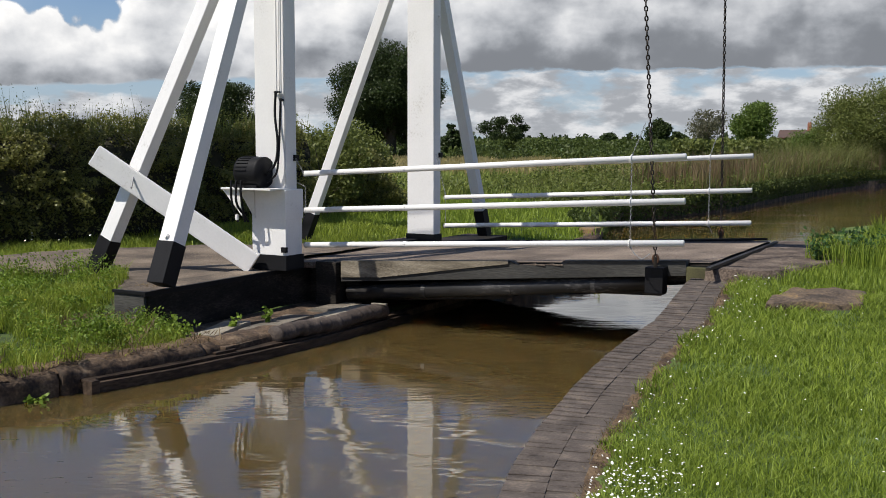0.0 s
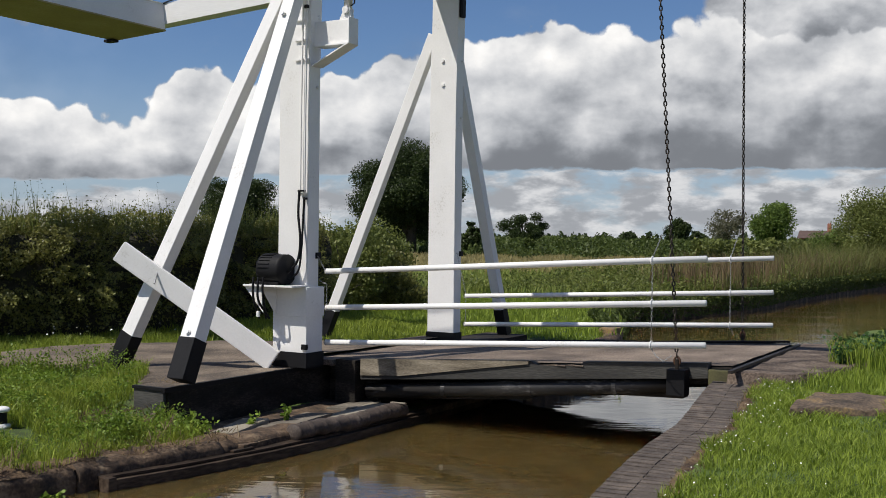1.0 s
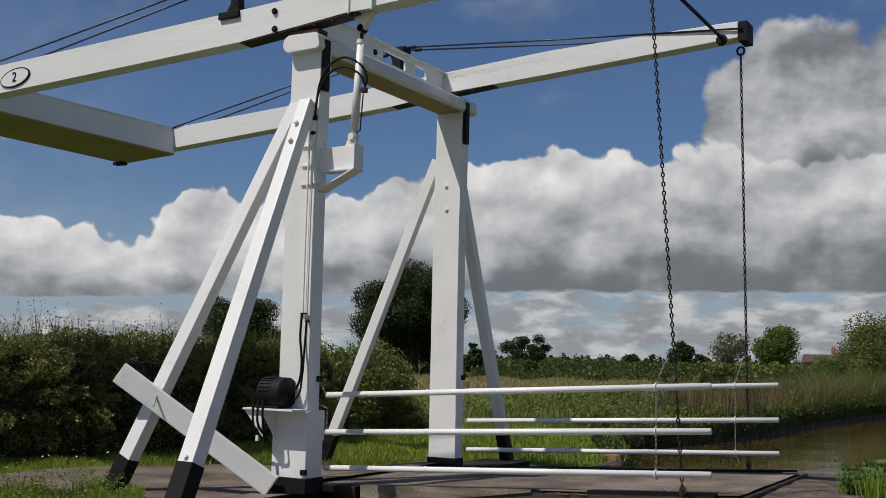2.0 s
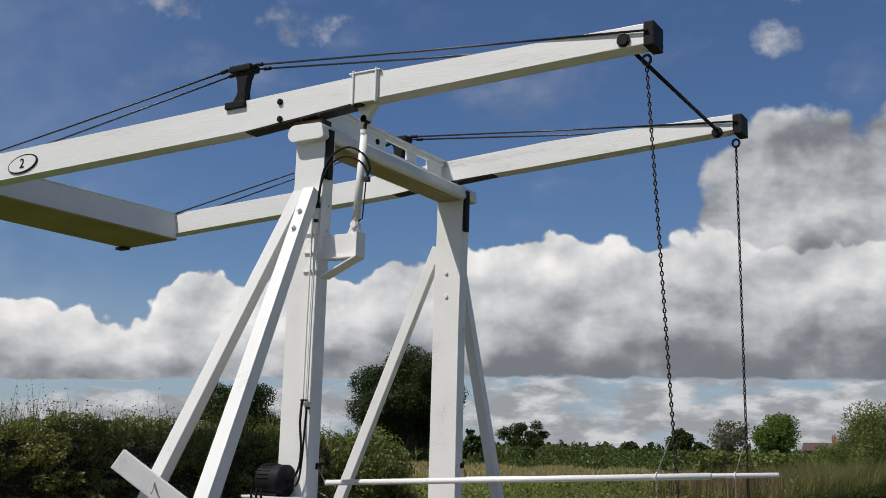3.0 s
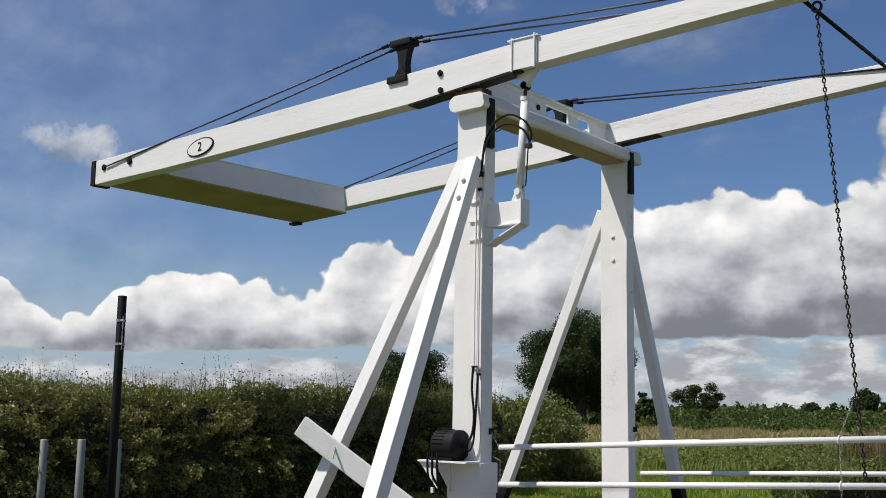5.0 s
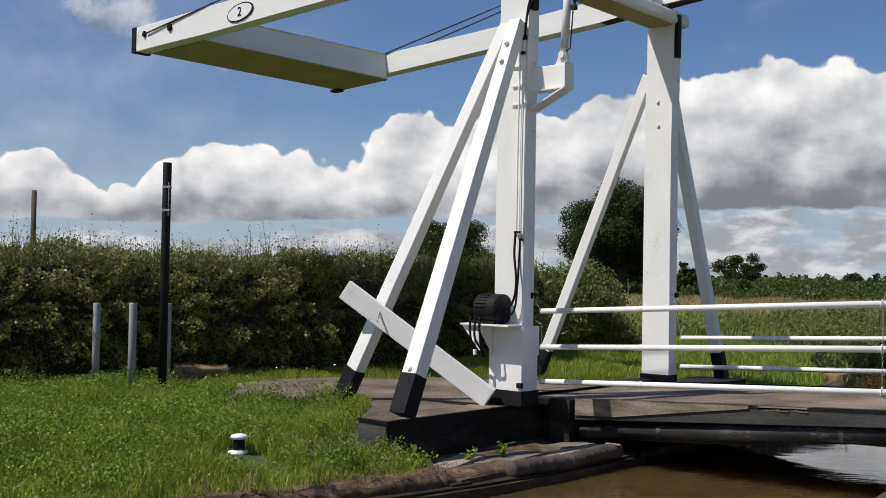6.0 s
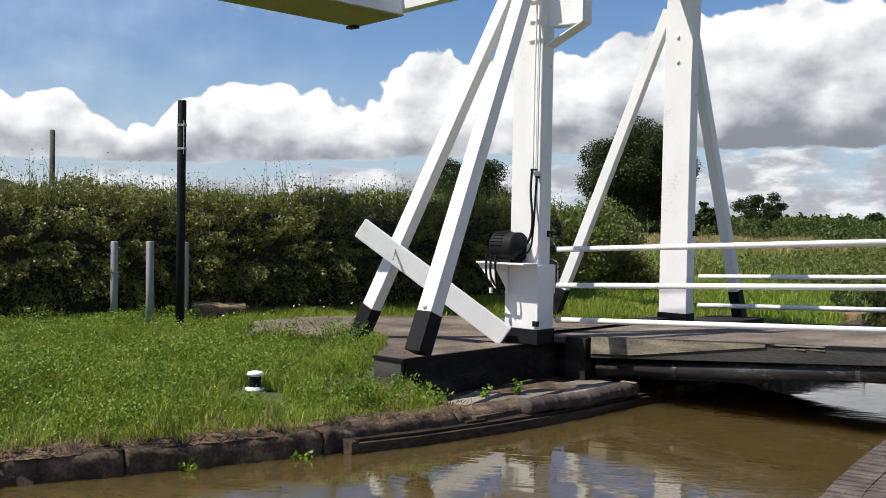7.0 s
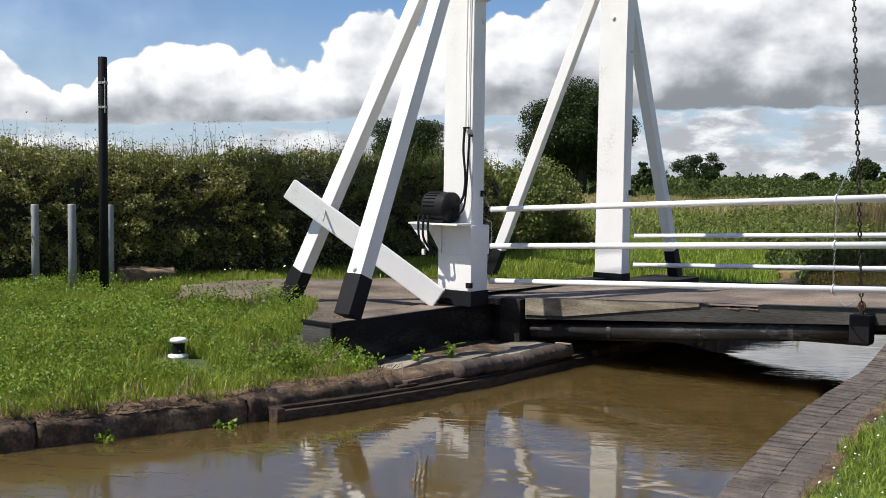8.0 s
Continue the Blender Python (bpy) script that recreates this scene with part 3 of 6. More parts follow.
part("hinge_wall", block((0.3, 0.62, -1.2), (1.0, 3.6, -0.02), 0.01), TARRED, abut)
part("far_sill", block((-0.02, 3.75, -0.5), (0.68, 5.25, 0.015), 0.012), TARRED, abut)
part("far_sill_end", block((0.74, 3.6, -1.2), (1.12, 6.6, -0.25), 0.03), STONE, abut)
part("channel_wall", block((1.08, -1.75, -1.6), (1.36, 4.3, -0.53), 0.02), BANKSTONE, abut, "dark wet wall of the bridge hole")
part("ledge_bed", block((0.29, -2.12, -0.7), (1.34, 0.6, -0.435), 0.02), BANKSTONE, abut, "earthy ledge below the sill")
part("right_abutment", block((4.87, 0.8, -1.6), (5.5, 3.75, 0.13), 0.02), STONE, abut, "stone seat for the free end of the deck")
part("hinge_plate", block((0.1, 0.46, -0.02), (0.46, 3.2, 0.052), 0.01), DECKWOOD, abut)

# ---- support frame: two posts, struts and the head beam ----
WIDE = 3.364
frame_thing = thing("bridge_support_frame", "white painted timber portal frame with black feet on the track", "bridge frame")


def bolt(at, way, r, parent, material=None, head=0.02):
    a = Vector(at)
    d = Vector(way).normalized()
    bm = tube([a - d * 0.01, a + d * head * 0.6], r * 1.3, 12)
    tube([a + d * head * 0.6, a + d * head], r, 6, bm)
    return part("bolt", bm, material or WHITE, parent)


def post(y):
    bm = prism([(0.0, 0.0), (0.43, 0.0), (0.42, 3.4), (0.45, 5.13), (0.02, 5.13), (0.015, 4.4), (0.0, 3.9)], y, y + 0.2, bevel=0.01)
    p = part("post", bm, WHITE, frame_thing)
    part("black_foot", block((-0.014, y - 0.014, 0.0), (0.445, y + 0.214, 0.16), 0.006), BLACK, p, "black painted post foot")
    part("strap", block((0.455, y + 0.0, 4.6), (0.505, y + 0.1, 5.2), 0.004), BLACK, p, "black iron strap")
    part("band", block((0.2, y + 0.14, 1.24), (0.452, y + 0.218, 1.31), 0.004), BLACK, p, "small black iron band")
    return p


near_post, far_post = post(0.0), post(WIDE)
for z in (4.3, 4.0, 3.2):
    bolt((0.43, 0.14, z), (1, 0, 0), 0.016, near_post)
    bolt((0.43, WIDE + 0.14, z), (1, 0, 0), 0.016, far_post)
for x, z in ((0.2, 4.0), (0.21, 3.66)):
    bolt((x, WIDE - 0.002, z), (0, -1, 0), 0.022, far_post)


def strut(a, b, w, h, up, foot=0.42, nuts=(), taper=1.0):
    a, b = Vector(a), Vector(b)
    d = (b - a).normalized()
    p = part("strut", bar(a, b, w, h, up, w * taper, h * taper, bevel=0.012), WHITE, frame_thing)
    part("black_foot", bar(a - d * 0.01, a + d * foot, w + 0.012, h + 0.012, up, bevel=0.006), BLACK, p, "black painted strut foot")
    for t, way, off in nuts:
        bolt(a.lerp(b, t) + Vector(off), way, 0.022, p)
    return p


strut((0.33, -1.89, 0.06), (0.34, -0.08, 4.45), 0.2, 0.18, (0, 1, 0), taper=0.8, nuts=((0.93, (0, -1, 0.4), (0, -0.09, 0.03)), (0.88, (0, -1, 0.4), (0, -0.09, 0.03)), (0.1, (0, -1, 0.4), (0, -0.09, 0.03))))
strut((-1.74, -0.79, -0.06), (0.1, 0.07, 4.5), 0.16, 0.19, (1, 0, 0), taper=0.85, nuts=((0.95, (-1, 0, 0.5), (-0.12, 0, 0)),))
strut((0.37, WIDE + 1.72, 0.02), (0.13, WIDE + 0.2, 4.9), 0.15, 0.15, (0, 1, 0))
strut((-1.89, WIDE + 0.1, 0.0), (0.0, WIDE + 0.1, 4.4), 0.125, 0.155, (1, 0, 0))
brace = part("cross_brace", bar((-1.6, -0.91, 1.3), (0.09, -0.17, 0.07), 0.07, 0.25, bevel=0.015), WHITE, frame_thing)
part("pin", tube([(-1.17, -0.74, 1.06), (-1.11, -0.84, 0.93)], 0.011, 8), GALV, brace)
for x, z in ((-0.12, 0.16), (-0.1, 0.06)):
    bolt((x, -0.175, z), (0, -1, 0), 0.013, brace)
# head beam with rounded ends over the posts
corners = [(0.07, 5.17, 90, 180), (0.07, 5.16, 180, 270), (0.45, 5.12, 270, 360), (0.43, 5.21, 0, 90)]
nose = [(cx + (0.1 if cx < 0.2 else 0.05) * math.cos(radians(a)), cz + (0.1 if cx < 0.2 else 0.05) * math.sin(radians(a))) for cx, cz, a0, a1 in corners for a in np.linspace(a0, a1, 6)]
bm = prism(nose, -0.12, WIDE + 0.34, bevel=0.012)
head = part("head_beam", bm, WHITE, frame_thing)
part("underside", block((0.08, 0.24, 5.05), (0.43, WIDE - 0.04, 5.068), 0.004), OLIVE, head, "olive-yellow underside")
part("bearing", block((-0.02, -0.02, 5.265), (0.4, 0.17, 5.345), 0.01), RUST, head, "rusty iron rocking plate")
part("bearing", block((-0.02, WIDE - 0.02, 5.25), (0.4, WIDE + 0.17, 5.29), 0.01), RUST, head, "rusty iron rocking plate")
# steel sleeve and shelf on the near post
sleeve = part("sleeve", block((-0.03, -0.045, 0.17), (0.452, 0.26, 0.92), 0.008), WHITE, frame_thing, "white steel sleeve round the post")
part("upper_plate", block((0.06, -0.062, 0.58), (0.462, 0.272, 0.915), 0.005), WHITE, sleeve)
part("sleeve_foot", block((-0.045, -0.06, 0.0), (0.465, 0.275, 0.172), 0.006), BLACK, sleeve, "black painted band")
part("shelf", block((-0.27, -0.3, 0.918), (0.44, 0.1, 0.938), 0.003), WHITE, sleeve)
part("gusset", prism([(-0.22, 0.918), (0.02, 0.918), (0.02, 0.58)], -0.06, -0.045, bevel=0.002), WHITE, sleeve)
part("gusset", prism([(-0.28, 0.918), (0.0, 0.918), (0.0, 0.62)], -0.26, -0.25, bevel=0.002), WHITE, sleeve)
part("latch", block((0.4, -0.075, 0.21), (0.468, -0.03, 0.27), 0.004), BLACK, sleeve)
# ram bracket on the near post
bracket = part("ram_bracket", prism([(0.38, 3.66), (0.93, 3.66), (0.93, 3.93), (0.38, 3.93)], 0.07, 0.15, bevel=0.008), WHITE, frame_thing, "white steel bracket carrying the ram")
part("flange", bar((0.44, 0.11, 3.43), (0.94, 0.11, 3.655), 0.19, 0.016, bevel=0.003), WHITE, bracket)
part("rib", block((0.47, 0.02, 3.64), (0.93, 0.2, 3.655), 0.003), WHITE, bracket)
part("end_plate", block((0.925, 0.02, 3.65), (0.942, 0.2, 3.94), 0.003), WHITE, bracket)
part("clevis", prism([(0.76, 3.92), (0.93, 3.92), (0.9, 4.07), (0.83, 4.07)], 0.08, 0.14, bevel=0.006), WHITE, bracket)
for z in (3.95, 3.72, 3.5):
    part("clamp", block((0.22, -0.024, z - 0.009), (0.45, -0.008, z + 0.009), 0.003), WHITE, bracket)

# ---- balance beams ----
beams = thing("balance_beam_frame", "white painted timber balance beams with box counterweight and black tie rods", "balance beams")
NEAR_BEAM = [(-7.7, 5.11), (-5.75, 5.15), (-0.75, 5.318), (1.0, 5.465), (3.4, 5.545), (4.42, 5.57), (4.42, 5.79), (3.4, 5.785), (1.2, 5.785), (-0.95, 5.71), (-5.0, 5.585), (-7.7, 5.51)]
FAR_BEAM = [(-6.5, 4.92), (-5.1, 4.99), (-0.75, 5.25), (0.16, 5.35), (1.8, 5.44), (4.4, 5.6), (4.4, 5.81), (3.0, 5.79), (1.8, 5.765), (0.16, 5.655), (-2.7, 5.46), (-6.5, 5.27)]
for y, outline, drop in ((0.0, NEAR_BEAM, 0.0), (WIDE, FAR_BEAM, -0.05)):
    b = part("beam", prism(outline, y - 0.06, y + 0.18, bevel=0.012), BEAMPAINT, beams)
    part("end_cap", block((4.41, y - 0.07, 5.55), (4.52, y + 0.23, 5.805), 0.012), BLACK, b, "black iron beam end cap")
    tail = outline[0][0]
    low, high = outline[0][1], outline[-1][1]
    part("tail_cap", block((tail - 0.09, y - 0.075, low - 0.015), (tail + 0.03, y + 0.235, high + 0.01), 0.012), BLACK, b, "black iron beam end cap")
    part("wear_plate", bar((-0.75, y + 0.05, 5.312 + drop), (0.95, y + 0.05, 5.452 + drop), 0.21, 0.03, bevel=0.004), IRON, b, "dark iron plate under the beam")
    for k in range(7):
        x = -0.68 + k * 0.26
        bolt((x, y - 0.03, 5.302 + drop + (x + 0.75) * 0.0824 - 0.006), (0, 0, -1), 0.018, b, IRON, 0.03)
    for x, z in ((-0.22, 5.62), (-0.21, 5.4), (4.2, 5.64)):
        bolt((x, y - 0.062, z + drop), (0, -1, 0), 0.03 if x < 4 else 0.055, b, BLACK, 0.03)
    # king post: cast iron with a waist
    zk = 5.66 if y == 0 else 5.6
    kx = -0.93 if y == 0 else -0.72
    waist = [(0.085, 0.04), (0.072, 0.12), (0.058, 0.24), (0.066, 0.38), (0.1, 0.46), (0.14, 0.5)]
    king = part("king_post", prism([(kx + px, zk + pz) for px, pz in waist] + [(kx - px, zk + pz) for px, pz in waist[::-1]], y + 0.01, y + 0.12, bevel=0.012), BLACK, beams, "black cast iron king post")
    part("king_foot", block((kx - 0.16, y - 0.1, zk - 0.03), (kx + 0.16, y + 0.19, zk + 0.06), 0.016), BLACK, king)
    part("king_head", block((kx - 0.19, y - 0.03, zk + 0.485), (kx + 0.16, y + 0.17, zk + 0.57), 0.022), BLACK, king)
    part("flange_rib", prism([(kx - 0.12, zk + 0.06), (kx + 0.12, zk + 0.06), (kx + 0.02, zk + 0.2), (kx - 0.02, zk + 0.2)], y - 0.02, y + 0.011, bevel=0.004), BLACK, king)
    top = zk + 0.545
    for yy in (y - 0.085, y + 0.245):
        for a, c in (((kx - 0.14, yy + (0.09 if yy < y else -0.09), top), (tail + 0.35, yy, (low + high) / 2 + 0.06)), ((kx + 0.14, yy + (0.09 if yy < y else -0.09), top), (4.46, yy, 5.7))):
            rod = part("tie_rod", tube([a, Vector(a).lerp(Vector(c), 0.5) - Vector((0, 0, 0.01)), c], 0.013, 8), ROD, beams, "black iron tie rod", smooth=True)
            w = (Vector(c) - Vector(a)).normalized()
            part("turnbuckle", tube([Vector(a) + w * 0.1, Vector(a) + w * 0.2], 0.026, 8), BLACK, rod)
        bolt((tail + 0.28, y - 0.062 if yy < y else y + 0.222, (low + high) / 2 + 0.06), (0, -1 if yy < y else 1, 0), 0.04, b, BLACK, 0.03)
    bolt((tail + 1.0, y - 0.062, high - 0.13), (0, -1, 0), 0.045, b, BLACK, 0.035)


def ramped_box(corners_low, corners_high, material, parent, name, bevel=0.01):
    bm = bmesh.new()
    a, b = [bm.verts.new(p) for p in corners_low], [bm.verts.new(p) for p in corners_high]
    bm.faces.new(a), bm.faces.new(b[::-1])
    for i in range(4):
        bm.faces.new((a[i], a[(i + 1) % 4], b[(i + 1) % 4], b[i]))
    bmesh.ops.bevel(bm, geom=bm.edges[:], offset=bevel, segments=2, affect="EDGES", profile=0.7)
    return part(name, bm, material, parent)


box_low = [(-7.55, 0.182, 5.12), (-6.1, 0.182, 5.14), (-5.11, WIDE - 0.062, 4.885), (-6.27, WIDE - 0.062, 4.82)]
box_high = [(-7.55, 0.182, 5.46), (-6.1, 0.182, 5.53), (-5.17, WIDE - 0.062, 5.31), (-6.27, WIDE - 0.062, 5.24)]
cw = ramped_box(box_low, box_high, WHITE, beams, "counterweight_box")
cw["label"] = "white painted ballast box between the beam tails"
ramped_box([(p[0] + (0.01 if p[0] > -6.2 else -0.02), p[1], p[2] - 0.02) for p in box_low], [(p[0] + (0.01 if p[0] > -6.2 else -0.02), p[1], p[2] + 0.004) for p in box_low], OLIVE, cw, "floor_board", 0.003)["label"] = "yellow-green underside board"
ramped_box([(p[0], p[1], p[2]) for p in box_high], [(p[0] + 0.02, p[1], p[2] + 0.025) for p in box_high], WHITE, cw, "lid", 0.003)
part("drain", block((-6.42, WIDE - 0.2, 4.765), (-6.2, WIDE - 0.07, 4.812), 0.006), BLACK, cw)
# cross members between the two beams
channel = part("cross_channel", bar((0.12, 0.18, 5.41), (0.12, WIDE - 0.06, 5.39), 0.05, 0.07, bevel=0.006), WHITE, beams, "white slotted steel channel joining the beams")
part("upper_rail", bar((0.12, 0.18, 5.625), (0.12, WIDE - 0.06, 5.605), 0.05, 0.06, bevel=0.006), WHITE, channel)
for y0, y1 in ((0.18, 1.75), (2.3, 2.55), (2.85, WIDE - 0.06)):
    part("web", block((0.105, y0, 5.43), (0.135, y1, 5.6), 0.004), WHITE, channel)
part("top_flange", bar((0.15, 0.18, 5.664), (0.15, WIDE - 0.06, 5.644), 0.1, 0.016, bevel=0.004), WHITE, channel)
bolt((0.137, 1.55, 5.5), (1, 0, 0), 0.03, channel, BLACK)
part("cross_tie", tube([(4.2, 0.0, 5.62), (4.2, WIDE, 5.62)], 0.022, 10), BLACK, beams, "black iron tie between the beam tips", smooth=True)
part("clamp_strap", block((0.86, -0.085, 5.44), (1.22, -0.065, 5.8), 0.004), WHITE, beams, "white clamp plate on the beam")
for x in (0.88, 1.2):
    part("clamp_bolt", tube([(x, -0.095, 5.42), (x, -0.095, 5.83)], 0.012, 8), WHITE, beams)
part("clamp_lid", block((0.82, -0.1, 5.795), (1.25, 0.24, 5.812), 0.003), WHITE, beams)
part("ram_lug", prism([(0.84, 5.46), (1.12, 5.46), (0.98, 5.27), (0.92, 5.23)], 0.06, 0.14, bevel=0.005), WHITE, beams)
# oval number plate on the near beam
for k, (rx, rz) in enumerate(((0.31, 0.135), (0.285, 0.115))):
    ring = [(-4.89 + rx * math.cos(a), 5.355 + 0.03 * math.cos(a) + rz * math.sin(a)) for a in np.linspace(0, math.tau, 33)[:-1]]
    if k == 0:
        dark = part("number_plate", prism(ring, -0.075, -0.055, bevel=0), BLACK, beams, "white oval plate with a black rim")
    else:
        part("plate_face", prism(ring, -0.08, -0.06, bevel=0), WHITE, dark)
num = bpy.data.curves.new("numeral", "FONT")
num.body, num.size, num.extrude, num.align_x, num.align_y = "2", 0.2, 0.004, "CENTER", "CENTER"
num.materials.append(BLACK)
digit = new("numeral", num)
digit.matrix_world = pose(-4.89, -0.083, 5.355, 90, 0, 0)
digit.parent = dark
digit["label"] = "black numeral 2"

# ---- ram, hoses, pump ----
ram = thing("hydraulic_ram", "white hydraulic cylinder with dark rod and black hoses", "hydraulic ram")
lo, hi = Vector((0.86, 0.11, 4.03)), Vector((0.94, 0.11, 5.3))
part("cylinder", tube([lo, lo.lerp(hi, 0.86)], 0.047, 16), WHITE, ram, smooth=True)
part("gland", tube([lo.lerp(hi, 0.85), lo.lerp(hi, 0.89)], 0.054, 16), WHITE, ram)
part("rod", tube([lo.lerp(hi, 0.88), hi], 0.022, 12), IRON, ram, "dark steel piston rod", smooth=True)
part("eye", tube([(0.94, 0.06, 5.29), (0.94, 0.16, 5.29)], 0.045, 14), BLACK, ram)
part("pivot_pin", tube([(0.86, 0.05, 4.03), (0.86, 0.17, 4.03)], 0.04, 14), WHITE, ram)


def bend(pts, n=18):
    """A smooth line through the points."""
    pts = [Vector(p) for p in pts]
    pts = [2 * pts[0] - pts[1]] + pts + [2 * pts[-1] - pts[-2]]
    out = []
    for i in range(1, len(pts) - 2):
        out += list(geometry.interpolate_bezier(pts[i], pts[i] + (pts[i + 1] - pts[i - 1]) / 6, pts[i + 1] - (pts[i + 2] - pts[i]) / 6, pts[i + 1], n))[:-1]
    return out + [pts[-2]]


part("hose", tube(bend([(0.42, -0.05, 4.3), (0.46, -0.03, 4.66), (0.56, 0.0, 4.87), (0.75, 0.04, 4.96), (0.95, 0.08, 4.86), (1.03, 0.1, 4.7), (1.0, 0.1, 4.6)]), 0.014, 8), BLACK, ram, "black rubber hose", smooth=True)
part("hose", tube(bend([(0.4, -0.05, 4.25), (0.45, -0.04, 4.54), (0.54, -0.01, 4.75), (0.72, 0.03, 4.85), (0.92, 0.07, 4.77), (1.0, 0.1, 4.63), (0.98, 0.1, 4.55)]), 0.012, 8), BLACK, ram, "black rubber hose", smooth=True)
part("valve", block((0.965, 0.07, 4.53), (1.03, 0.13, 4.59), 0.01), IRON, ram)
part("feed_pipe", tube([(0.985, 0.1, 4.52), (0.955, 0.1, 4.1), (0.9, 0.1, 4.07)], 0.008, 8), BLACK, ram)
for x in (0.335, 0.395):
    part("pipe", tube(bend([(x, -0.035, 1.95), (x, -0.035, 3.0), (x + 0.01, -0.035, 3.95), (x + 0.02, -0.045, 4.3)]), 0.011, 8), WHITE, ram, "thin white pipe up the post", smooth=True)
part("union", block((0.31, -0.055, 2.0), (0.4, -0.015, 2.02), 0.006), BLACK, ram)
part("union", block((0.385, -0.055, 1.91), (0.425, -0.015, 1.935), 0.006), BLACK, ram)
part("union", block((0.38, -0.06, 4.24), (0.44, -0.02, 4.3), 0.01), BLACK, ram)
part("union", block((0.375, -0.06, 4.07), (0.42, -0.02, 4.11), 0.008), BLACK, ram)
part("hose", tube(bend([(0.335, -0.05, 2.02), (0.33, -0.06, 1.75), (0.37, -0.07, 1.45), (0.35, -0.09, 1.22), (0.24, -0.12, 1.08)]), 0.014, 8), BLACK, ram, "black rubber hose", smooth=True)
part("hose", tube(bend([(0.4, -0.045, 1.94), (0.39, -0.055, 1.6), (0.38, -0.06, 1.35), (0.36, -0.09, 1.1), (0.24, -0.12, 1.0)]), 0.012, 8), BLACK, ram, "black rubber hose", smooth=True)

pump = thing("pump_unit", "black ribbed electric pump drum standing on the white shelf", "pump")
bm = tube([(-0.08, -0.13, 1.115), (-0.06, -0.13, 1.115), (0.19, -0.13, 1.115), (0.24, -0.13, 1.115)], 0.172, 28)
bmesh.ops.bevel(bm, geom=[e for e in bm.edges if e.is_boundary or len(e.link_faces) == 2 and e.calc_face_angle(0) > 1.0], offset=0.045, segments=4, affect="EDGES")
drum = part("drum", bm, BLACK, pump, smooth=True)
for k in range(9):
    a = radians(60 + k * 14)
    c = Vector((0, math.cos(a), math.sin(a)))
    p0 = Vector((-0.06, -0.13, 1.115)) + c * 0.167
    part("rib", bar(p0, p0 + Vector((0.16, 0, 0)), 0.012, 0.03, up=c, bevel=0.003), BLACK, drum)
part("foot", block((-0.14, -0.25, 0.939), (0.2, -0.02, 0.975), 0.006), BLACK, pump)
part("terminal_box", block((-0.17, -0.19, 1.06), (-0.09, -0.07, 1.2), 0.012), BLACK, pump)
for x, e in ((-0.12, -0.06), (-0.05, 0.02), (0.02, -0.1)):
    part("cable", tube(bend([(x, -0.29, 1.02), (x + 0.01, -0.31, 0.9), (x + 0.02, -0.3, 0.75), (x + 0.06 + e, -0.18, 0.55)]), 0.013, 8), BLACK, pump, "black cable", smooth=True)
part("socket", block((-0.095, -0.265, 0.57), (-0.06, -0.235, 0.635), 0.006), WHITE, pump)

# ---- lifting deck ----
deck = thing("bridge_deck", "worn lifting bridge deck with black steel side beams", "bridge deck")


def deck_z(x):
    return 0.028 + 0.056 * x


def deck_point(u, v):
    x, y = 0.4 + 4.72 * u, 0.52 + 2.66 * v
    return (x, y, deck_z(x) + 0.008 * noise.noise((x * 2, y * 2, 4)))


top = sheet("deck_surface", 90, 60, deck_point, DECKWOOD)
top.parent = deck
part("deck_slab", bar((0.4, 1.85, deck_z(0.4) - 0.1), (5.12, 1.85, deck_z(5.12) - 0.1), 2.64, 0.17), TARRED, deck)


def edge_z(x):
    return 0.042 + 0.059 * x


